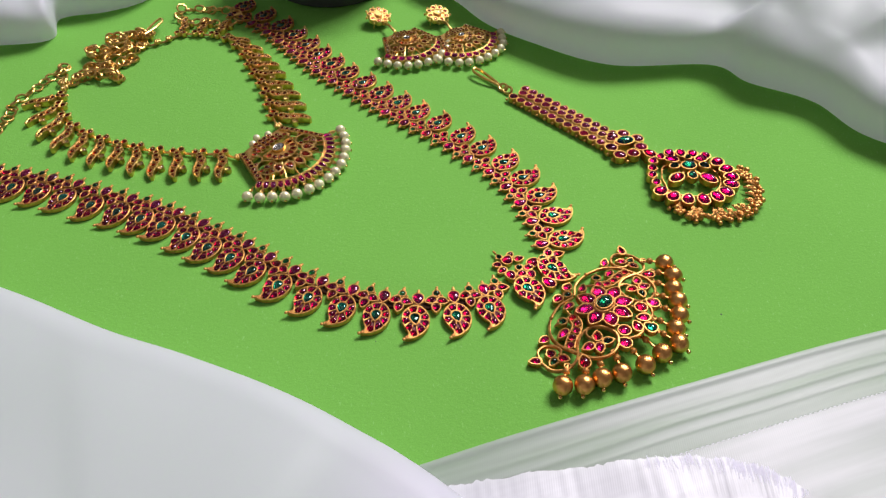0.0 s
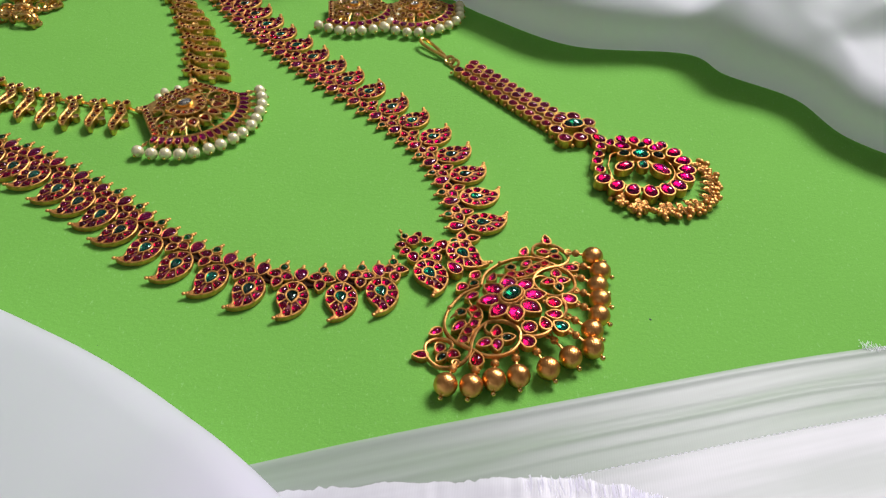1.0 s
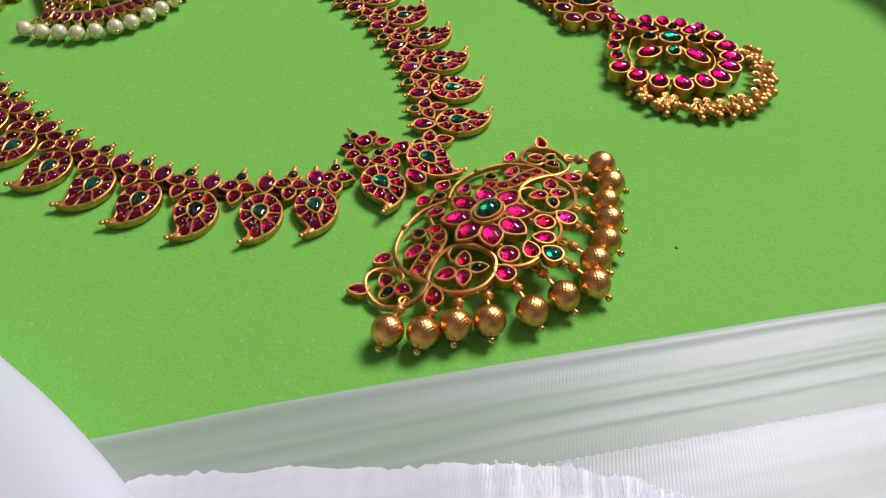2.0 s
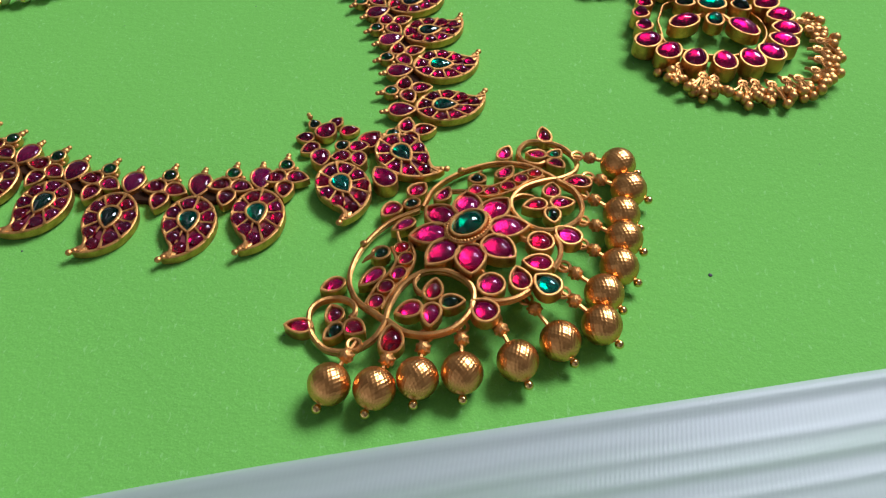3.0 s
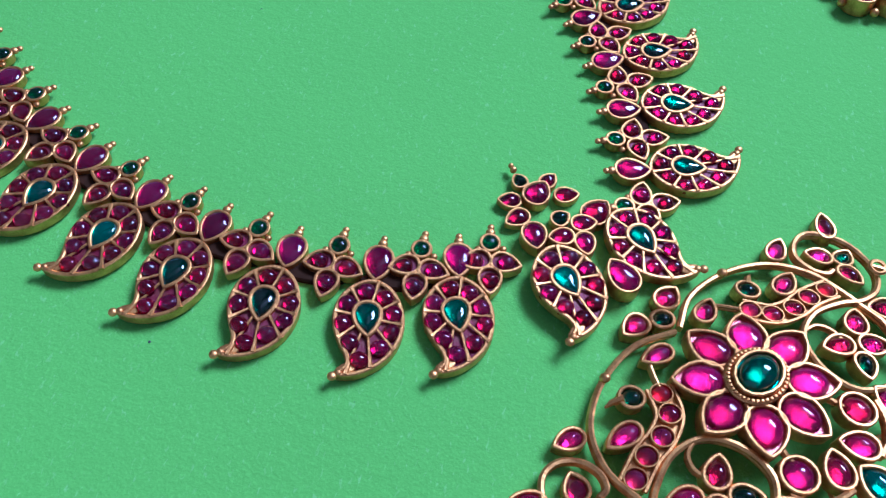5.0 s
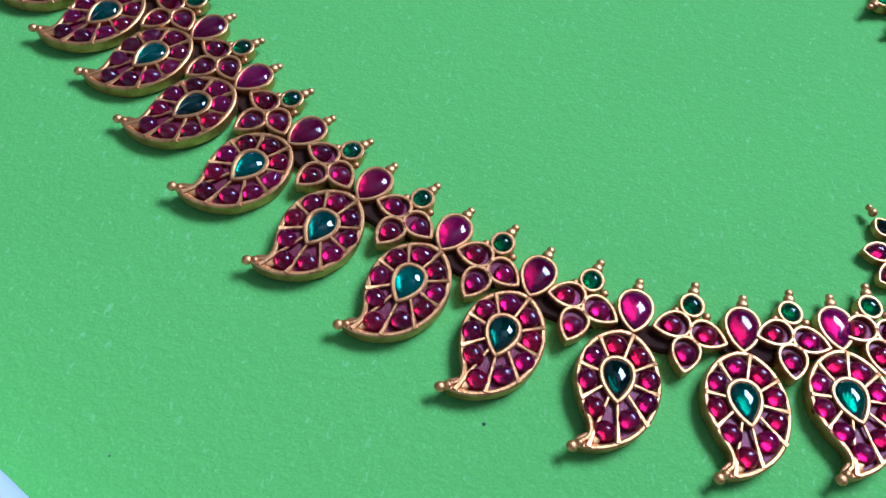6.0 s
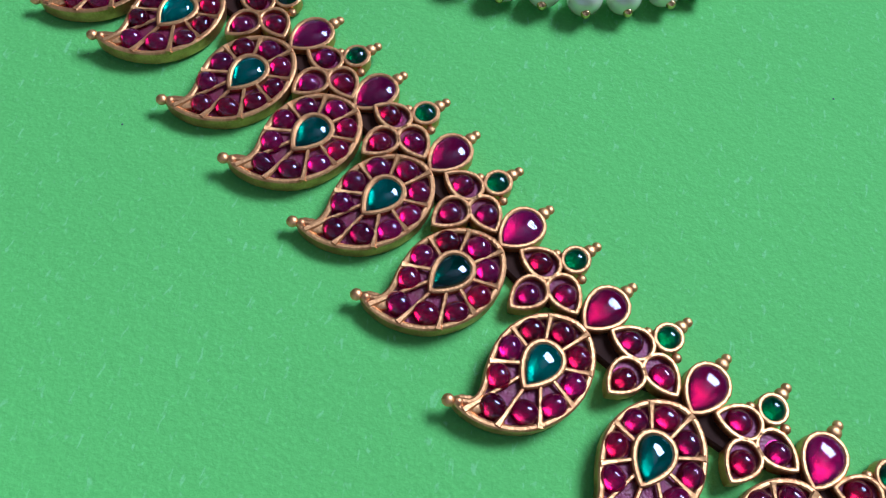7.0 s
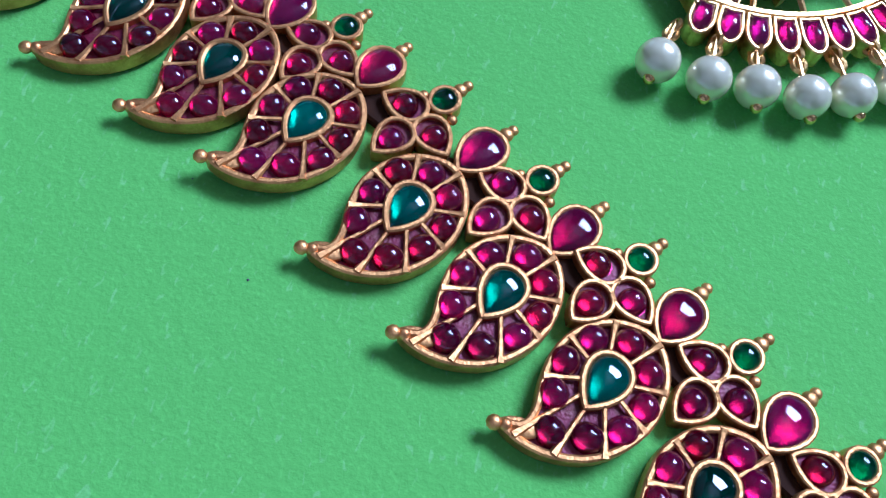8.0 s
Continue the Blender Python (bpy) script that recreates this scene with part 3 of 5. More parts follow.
def drop_meshes():
    line = ccw(petal(0, 0.02, 0.72, 0.54, math.radians(90), 0.5))
    s = Shape().prism(line, 0.05, 0.2, 0.0).rim(line, 0.056, 0.2, 0.31, low=0.2)
    s.ball((0.02, -0.38, 0.24), 0.088).ball((0.03, -0.48, 0.24), 0.066)
    gem = Shape().dome(inset(line, 0.04), 0.26, 0.14, 6, 0.0, skirt=0.06)
    foil = Shape().prism(inset(line, 0.03), 0.2, 0.215, 0.0)
    return s, foil, gem


def thin(v):
    """The motifs are a little flatter than wide walls would make them."""
    return Vector((v.x, v.y, v.z * 0.74))


def both_sides(name, shape, mat):
    """The mesh for the strand that lies one way, and its mirror image for the other."""
    shape.bent(thin)
    return shape.mesh(name, mat), shape.mirrored().mesh(name, mat)


haram = thing("long_necklace", "long gold mango-motif necklace with rubies and emeralds on green card", "necklace")
ms, mring, mbars, mtail, mf, md, mg, me_, mr = mango_meshes()
MANGO_SET, MANGO_FOIL = both_sides("mango_setting", ms, GOLD), both_sides("ruby_foil", mf, FOIL)
MANGO_RING, MANGO_TAIL = both_sides("collar", mring, GOLD), both_sides("tail_bead", mtail, GOLD)
MANGO_BARS = [both_sides("divider", b, GOLD) for b in mbars]
MANGO_DISCS = both_sides("stone_backing", md, BRIGHT_FOIL)
MANGO_GREEN = both_sides("green_foil", mg, GREEN_FOIL)
MANGO_EYE, RUBY_ROUND = both_sides("emerald", me_, EMERALD), mr.bent(thin).mesh("ruby", RUBY)
fs, ff, fd, fp, fg = flower_meshes()
FLOWER_DISCS = both_sides("stone_backing", fd, BRIGHT_FOIL)
FLOWER_SET, FLOWER_FOIL, FLOWER_GREEN = both_sides("flower_setting", fs, GOLD), both_sides("ruby_foil", ff, FOIL), both_sides("green_stone", fg, DEEP_GREEN)
FLOWER_STONE = fp.bent(thin).mesh("ruby", RUBY)
ds, df, dg = drop_meshes()
DROP_FOIL = both_sides("stone_backing", df, BRIGHT_FOIL)
DROP_SET, DROP_GEM = both_sides("drop_setting", ds, GOLD), both_sides("ruby_drop", dg, DROP_RUBY)
rng = random.Random(5)
# joins neighbouring motifs; its near-black colour stands in for the shade between them
SHADE_LINK = Shape().prism(ellipse(0, 0, 0.66, 0.18, 0, 18), 0.02, 0.13, 0.03).mesh("shade_link", CONTACT_SHADE)


def mango_extras(mango, mirror):
    """Collar, cell dividers and tail of one mango motif."""
    part("collar", MANGO_RING[mirror], GOLD, mango)
    part("tail_bead", MANGO_TAIL[mirror], GOLD, mango)
    for b in MANGO_BARS:
        part("divider", b[mirror], GOLD, mango)


def strand(eyes, side, first, last):
    """Motifs along the line of the mango eyes, counted from the pendant. side 0: the tails turn anticlockwise of the line."""
    def at(s):
        k = min(max(int(math.floor(s)), 0), len(eyes) - 2)
        f = s - k
        p = eyes[k].lerp(eyes[k + 1], f) if 0 <= s <= len(eyes) - 1 else eyes[k] + (eyes[k + 1] - eyes[k]) * f
        lo, hi = max(k - 1, 0), min(k + 2, len(eyes) - 1)
        t0 = eyes[min(k + 1, len(eyes) - 1)] - eyes[max(k - 1, 0)]
        t1 = eyes[hi] - eyes[k]
        t = -(t0.normalized().lerp(t1.normalized(), min(max(f, 0), 1)))
        return p, t.normalized()

    mirror = 1 if side == 0 else 0
    sign = -1 if side == 0 else 1

    def frame_at(s, off):
        p, t = at(s)
        n = Vector((t.y, -t.x)) if side == 0 else Vector((-t.y, t.x))
        x = -t if side == 0 else t
        q = p + n * off
        return place(q.x, q.y, 0, math.atan2(x.y, x.x))

    for k in range(first, last):
        m = frame_at(k, 0) @ place(0, 0, rng.uniform(0, 0.03), rng.uniform(-0.05, 0.05), rng.uniform(-0.03, 0.03), rng.uniform(-0.04, 0.04))
        mango = part("mango_motif", MANGO_SET[mirror], GOLD, haram, at=m)
        mango_extras(mango, mirror)
        part("ruby_foil", MANGO_FOIL[mirror], FOIL, mango)
        part("stone_backing", MANGO_DISCS[mirror], BRIGHT_FOIL, mango)
        part("green_foil", MANGO_GREEN[mirror], GREEN_FOIL, mango)
        part("emerald", MANGO_EYE[mirror], EMERALD, mango, "deep green drop-shaped stone", place(0, 0, 0, 0, rng.uniform(-0.09, 0.09), rng.uniform(-0.09, 0.09)))
        for x, y in MANGO_RUBIES:
            part("ruby", RUBY_ROUND, RUBY, mango, at=place(sign * x, y, rng.uniform(-0.008, 0.008), math.atan2(y, sign * x) + math.pi / 2, rng.uniform(-0.10, 0.10), rng.uniform(-0.10, 0.10)))
        m = frame_at(k - (0.57 if k or side else 0.44), -0.88 if k or side else -0.96) @ place(0, 0, rng.uniform(0.0, 0.03), rng.uniform(-0.06, 0.06), rng.uniform(-0.04, 0.04), 0)
        flower = part("flower_motif", FLOWER_SET[mirror], GOLD, haram, at=m)
        part("ruby_foil", FLOWER_FOIL[mirror], FOIL, flower)
        part("stone_backing", FLOWER_DISCS[mirror], BRIGHT_FOIL, flower)
        part("green_stone", FLOWER_GREEN[mirror], DEEP_GREEN, flower, "dark green round stone")
        for x, y, a in FLOWER:
            part("ruby", FLOWER_STONE, RUBY, flower, at=place(sign * x, y, 0, rng.uniform(0, 6), rng.uniform(-0.12, 0.12), rng.uniform(-0.12, 0.12)))
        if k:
            part("shade_link", SHADE_LINK, CONTACT_SHADE, haram, at=frame_at(k - 0.32, -0.74))
        m = frame_at(k - 0.07, -1.07) @ place(0, 0, rng.uniform(0.0, 0.03), rng.uniform(-0.08, 0.08), rng.uniform(-0.05, 0.05), 0)
        drop = part("drop_motif", DROP_SET[mirror], GOLD, haram, at=m)
        part("stone_backing", DROP_FOIL[mirror], BRIGHT_FOIL, drop)
        part("ruby_drop", DROP_GEM[mirror], DROP_RUBY, drop, "large pink-red drop stone")


LEFT = curve_through([(2.13, 20.37), (0.72, 19.93), (-1.01, 19.75), (-2.64, 19.92), (-4.11, 20.30), (-5.60, 20.80), (-7.01, 21.5), (-8.28, 22.31), (-9.38, 23.1), (-10.54, 23.72), (-11.67, 24.38), (-12.97, 25.07), (-14.07, 25.53), (-15.3, 25.95), (-16.7, 26.42), (-18.22, 26.95), (-19.59, 27.35), (-20.98, 27.65), (-22.4, 27.9), (-23.8, 28.1)], 20, closed=False)
RIGHT = curve_through([(5.60, 24.55), (5.24, 26.1), (4.70, 27.5), (4.0, 28.8), (3.09, 30.0), (2.0, 31.1), (0.95, 32.1), (-0.3, 33.2), (-1.5, 34.1), (-2.55, 35.0), (-3.6, 35.9), (-4.65, 36.9), (-5.7, 37.85), (-6.65, 38.8), (-7.55, 39.8), (-8.4, 40.85), (-9.3, 41.95), (-10.25, 43.05), (-11.5, 44.2), (-13.0, 45.3)], 20, closed=False)
strand(LEFT, 0, 0, 20)
strand(RIGHT, 1, 0, 20)

# ---- the cluster that joins both strands to the pendant ----
def set_stone(setting_shape, foil_shape, pts, wall, z0, z1, floor=None):
    """Adds the cup of one stone to a setting, and its foil."""
    pts = ccw(list(pts))
    floor = z1 - 0.1 if floor is None else floor
    setting_shape.prism(pts, z0, floor, 0.0).rim(pts, wall, floor, z1, low=floor)
    if foil_shape is not None:
        foil_shape.prism(inset(pts, wall * 0.6), floor, floor + 0.012, 0.0)
    return inset(pts, wall * 0.85)


CLUSTER_MANGOS = [(3.77, 21.42, -144.5, 0), (4.93, 22.62, -131.5, 1)]
for x, y, a, mirror in CLUSTER_MANGOS:
    mango = part("mango_motif", MANGO_SET[1 - mirror], GOLD, haram, at=place(x, y, 0.12, math.radians(a)))
    mango_extras(mango, 1 - mirror)
    part("ruby_foil", MANGO_FOIL[1 - mirror], FOIL, mango)
    part("stone_backing", MANGO_DISCS[1 - mirror], BRIGHT_FOIL, mango)
    part("green_foil", MANGO_GREEN[1 - mirror], GREEN_FOIL, mango)
    part("emerald", MANGO_EYE[1 - mirror], EMERALD, mango)
    for rx, ry in MANGO_RUBIES:
        part("ruby", RUBY_ROUND, RUBY, mango, at=place((1 if mirror else -1) * rx, ry, 0))
for x, y, length, width, a, kind in [(2.97, 23.19, 0.62, 0.52, 70, "r"), (2.51, 22.93, 0.46, 0.36, 190, "r"), (2.72, 22.58, 0.52, 0.40, 225, "r"), (3.09, 22.20, 0.60, 0.48, 290, "r"),
                                     (3.12, 23.57, 0.42, 0.34, 60, "r"), (3.50, 23.33, 0.50, 0.38, 20, "r"), (2.60, 23.42, 0.36, 0.32, 135, "g"), (3.48, 22.74, 0.40, 0.36, 45, "g"),
                                     (3.89, 22.68, 0.50, 0.38, 20, "r"), (3.55, 22.29, 0.50, 0.38, 200, "r"), (3.98, 22.26, 0.52, 0.40, 290, "r"), (4.08, 23.05, 0.66, 0.54, 60, "r"), (4.68, 21.74, 0.74, 0.54, 135, "r")]:
    z = (0.40 if length > 0.58 else 0.33) - (0.15 if y > 22.9 or x < 2.8 else 0.09 if x < 3.5 else 0.0)
    cs, cf = Shape(), Shape()
    inner = set_stone(cs, cf, petal(x, y, length, width, math.radians(a), 0.45), 0.045, 0.05, z)
    if (x, y) == (2.60, 23.42):
        cs.ball((2.44, 23.64, 0.16), 0.07).ball((2.38, 23.72, 0.16), 0.055)
    cup = part("petal_motif", cs, GOLD, haram)
    part("green_foil" if kind == "g" else "ruby_foil", cf, DARK_FOIL if kind == "g" else BRIGHT_FOIL, cup)
    stone("green_stone" if kind == "g" else "ruby", inner, DEEP_GREEN if kind == "g" else RUBY, cup, z - 0.05, 0.14)

# ---- the openwork fan pendant ----
PEND = place(6.68, 20.26, 0, math.radians(-34.67))


def domed(v):
    """The pendant bulges in its middle and leans down towards the cluster."""
    return Vector((v.x, v.y, v.z + max(0.2, 0.63 - 0.03 * (v.x * v.x + v.y * v.y) + (0.2 if v.x < 0 else 0.15) * v.x)))


ps, pf, pg = Shape(), Shape(), Shape()
pendant_gems = []


def gem(a, s, length, width, turn, kind="r", lift=0.0, sharp=0.5, wall=0.064, high=0.16, both=True, fill=0.86):
    """A cup at a below and s beside the pendant's axis, its point turned from the axis, on both halves, with a round stone in it."""
    length, width = length * 1.07, width * 1.08
    for sign in ((1, -1) if both else (1,)):
        way = math.radians(turn) * sign
        line = petal(a, s * sign, length, width, way, sharp) if sharp >= 0 else ellipse(a, s * sign, length / 2, width / 2, way)
        set_stone(ps, pf if kind == "r" else pg, line, wall, -0.20 + lift * 0.7, 0.06 + lift, -0.06 + lift)
        back = 0.06 * length if sharp >= 0 else 0.0      # the stone sits in the round end
        inner = ellipse(a - back * math.cos(way), s * sign - back * math.sin(way), (length / 2 - wall) * (fill if sharp >= 0 else 0.94), (width / 2 - wall) * 0.94, way, 18)
        pendant_gems.append((inner, -0.03 + lift, kind, high))


MID = 0.17
for k in range(8):                                       # the middle flower
    gem(MID + 0.83 * math.cos(k * math.pi / 4), 0.83 * math.sin(k * math.pi / 4), 0.80, 0.62, math.degrees(k * math.pi / 4), lift=0.10, high=0.17, both=False, fill=0.84)
gem(MID - 0.04, 0.02, 0.84, 0.66, 93, "e", lift=0.26, sharp=-1, wall=0.06, high=0.24, both=False)
ps.rim(ellipse(MID - 0.04, 0.02, 0.54, 0.45, math.radians(93), 28), 0.10, -0.1, 0.22)
for q in ellipse(MID - 0.04, 0.02, 0.49, 0.40, math.radians(93), 40):   # rope ring round the middle stone
    ps.ball((q.x, q.y, 0.22), 0.036, 6, 4)
gem(2.24, -0.02, 0.60, 0.52, 180, "e", high=0.17, both=False, fill=0.95)
gem(1.77, 0.27, 0.60, 0.44, 215)
gem(1.45, 0.75, 0.56, 0.54, 0, sharp=-1)
gem(1.73, 1.28, 0.62, 0.50, 180)
gem(0.66, 1.54, 0.54, 0.40, 237)                         # flower in the large ring
gem(0.61, 2.18, 0.54, 0.40, 124)
gem(1.04, 2.00, 0.54, 0.40, 50)
gem(1.15, 1.53, 0.50, 0.36, 316, "g")
gem(-0.55, 3.10, 0.48, 0.38, 207)                        # flower in the small ring
gem(0.05, 3.09, 0.50, 0.38, 350)
gem(-0.24, 3.40, 0.46, 0.36, 95, "g")
gem(0.81, 2.84, 0.64, 0.48, 225)
gem(-1.11, 2.65, 0.52, 0.36, 110)
gem(-0.85, 3.76, 0.56, 0.36, 140)
gem(-0.93, 1.48, 0.42, 0.38, 0, "g", sharp=-1)           # a bird's head, its neck of five stones and its wing
for a, s in ((-0.66, 1.13), (-0.36, 1.31), (-0.20, 1.67), (-0.16, 2.06), (-0.05, 2.43)):
    gem(a, s, 0.34, 0.33, 0, sharp=-1, wall=0.03, lift=-0.01)
gem(-0.59, 2.05, 0.60, 0.38, 100)
gem(-1.74, 0.42, 0.52, 0.42, 95)
gem(-1.14, 0.62, 0.54, 0.36, 110)
gem(-1.52, 0.0, 0.40, 0.38, 180, "g", both=False, sharp=-1)


def wires(line, n, r=0.056):
    """A flat-sided wire on both halves of the pendant: two ridges, one over the other."""
    c = curve_through(line, n, closed=False)
    for sign in (1, -1):
        ps.tube([(q.x, q.y * sign, 0.0) for q in c], r, 7)
        ps.tube([(q.x, q.y * sign, -0.085) for q in c], r * 0.94, 7)


wires([(-1.22, 0.05), (-1.50, 0.72), (-1.42, 1.56), (-1.05, 2.25), (-0.46, 2.60), (0.14, 2.62), (0.46, 2.60)], 34)
wires([(0.47, 2.59), (0.92, 2.56), (1.34, 2.29), (1.57, 1.90), (1.54, 1.43), (1.26, 1.05), (0.83, 0.97), (0.42, 1.10), (0.15, 1.39), (0.08, 1.86), (0.25, 2.37), (0.45, 2.69),
       (0.51, 3.11), (0.32, 3.51), (-0.10, 3.74), (-0.57, 3.68), (-0.96, 3.38), (-0.99, 3.04), (-0.78, 2.78), (-0.46, 2.71), (-0.24, 2.81), (-0.21, 2.98)], 96)
wires([(0.15, 1.39), (0.22, 1.63), (0.42, 1.74), (0.65, 1.70)], 12, 0.038)
wires([(1.55, 1.10), (1.80, 0.95), (2.00, 0.68), (2.08, 0.36)], 14)
wires([(0.95, 0.55), (1.15, 0.62), (1.35, 0.66)], 6, 0.036)
wires([(-0.76, 1.05), (-0.98, 0.92), (-1.14, 0.80)], 6, 0.036)
for sign in (1, -1):
    band = curve_through([(-0.76, 1.06), (-0.36, 1.31), (-0.20, 1.67), (-0.16, 2.06), (-0.01, 2.54)], 20, closed=False)
    ways = [(band[min(i + 1, 19)] - band[max(i - 1, 0)]).normalized() for i in range(20)]
    one, two = [q + Vector((-t.y, t.x)) * 0.19 for q, t in zip(band, ways)], [q - Vector((-t.y, t.x)) * 0.19 for q, t in zip(band, ways)]
    ps.prism([Vector((q.x, q.y * sign)) for q in one + two[::-1]], -0.16, -0.045, 0.0)
    for side in (one, two):
        ps.tube([(q.x, q.y * sign, 0.01) for q in side], 0.036, 6)
    ps.ball((-1.43, 1.50 * sign, 0.05), 0.09)            # a grain on the rim, and the bird's beak
    ps.tube([(-1.0, 1.58 * sign, 0.02), (-1.08, 1.74 * sign, 0.0), (-1.10, 1.86 * sign, -0.04)], [0.08, 0.055, 0.015], 6)
ps.bent(domed), pf.bent(domed), pg.bent(domed)
pendant = part("pendant", ps, GOLD, haram, "openwork fan pendant with a green middle stone", PEND)
part("ruby_foil", pf, PINK_GOLD_FOIL, pendant)
part("green_foil", pg, GREEN_FOIL, pendant)
for inner, z, kind, high in pendant_gems:
    s = Shape().dome(inner, z, high, 6, 0.0, skirt=0.02).bent(domed)
    part("emerald" if kind == "e" else "green_stone" if kind == "g" else "ruby", s, {"e": EMERALD, "g": DEEP_GREEN, "r": PINK_RUBY if high > 0.16 or rng.random() < 0.45 else RUBY}[kind], pendant)

# ---- gold beads along the pendant's lower edge ----
UNPEND = PEND.inverted()
bead_shape = Shape().ball((0, 0, 0), 0.40, 104, 54)


def dimpled(v):
    """Staggered rows of small pressed dimples."""
    turn, up = math.atan2(v.y, v.x), math.asin(max(-1.0, min(1.0, v.z / v.length)))
    return v * (1.0 - 0.050 * (0.5 + 0.5 * math.cos(26 * turn) * math.cos(20 * up)) * math.cos(up) ** 0.3)


bead_shape.bent(dimpled)
BEAD = bead_shape.mesh("bead", BEAD_GOLD)
END_BALL = Shape().ball((0, 0, 0), 0.095, 12, 8).mesh("end_ball", BRIGHT_GOLD)
knot = Shape().ball((0, 0, 0), 0.14, 36, 18)             # a rosette of tiny grains
knot.bent(lambda v: v * (0.98 + 0.26 * math.cos(6 * math.atan2(v.y, v.x)) * math.cos(46 * v.z) * max(0.0, 1 - abs(v.z) / 0.15)))
KNOT = knot.mesh("bead_link", GOLD)
BEADS = [(9.85, 22.91), (10.10, 22.17), (9.96, 21.40), (10.02, 20.72), (9.94, 19.96), (9.66, 19.24), (9.64, 18.48), (8.88, 17.99), (8.13, 17.43), (7.15, 17.01), (6.36, 16.77), (5.63, 16.44), (4.80, 16.39)]
LINKS = [(0.42, 3.62), (1.02, 3.24), (1.28, 2.68), (1.74, 2.10), (2.12, 1.55), (2.22, 0.82), (2.62, 0.28), (2.18, -0.38), (2.03, -1.18), (1.67, -1.82), (1.30, -2.45), (1.02, -3.08), (0.42, -3.54)]
for (bx, by), (a, s) in zip(BEADS, LINKS):
    link = PEND @ Vector((a * CM, s * CM, 0))
    lx, ly = link.x / CM, link.y / CM
    d = Vector((bx - lx, by - ly)).normalized()
    ang = math.atan2(d.y, d.x)
    part("bead", BEAD, BEAD_GOLD, pendant, "dimpled matte gold ball bead", UNPEND @ place(bx, by, 0.41, ang, 0, math.pi / 2 + 0.15) @ Matrix.Rotation(rng.uniform(0, 3), 4, "Z"))
    part("end_ball", END_BALL, BRIGHT_GOLD, pendant, at=UNPEND @ place(bx + d.x * 0.47, by + d.y * 0.47, 0.26))
    part("bead_link", KNOT, GOLD, pendant, at=UNPEND @ place(lx + d.x * 0.12, ly + d.y * 0.12, 0.46, ang))
    part("wire", Shape().tube([(lx - d.x * 0.32, ly - d.y * 0.32, 0.40), (lx, ly, 0.43), (lx + d.x * 0.25, ly + d.y * 0.25, 0.45), (bx, by, 0.42), (bx + d.x * 0.45, by + d.y * 0.45, 0.27)], 0.045, 6), GOLD, pendant, at=UNPEND)
    part("jump_ring", Shape().tube([(lx - d.x * 0.17 + 0.13 * math.cos(k * math.tau / 14), ly - d.y * 0.17 + 0.13 * math.sin(k * math.tau / 14), 0.44) for k in range(14)], 0.036, 5, True), GOLD, pendant, at=UNPEND)

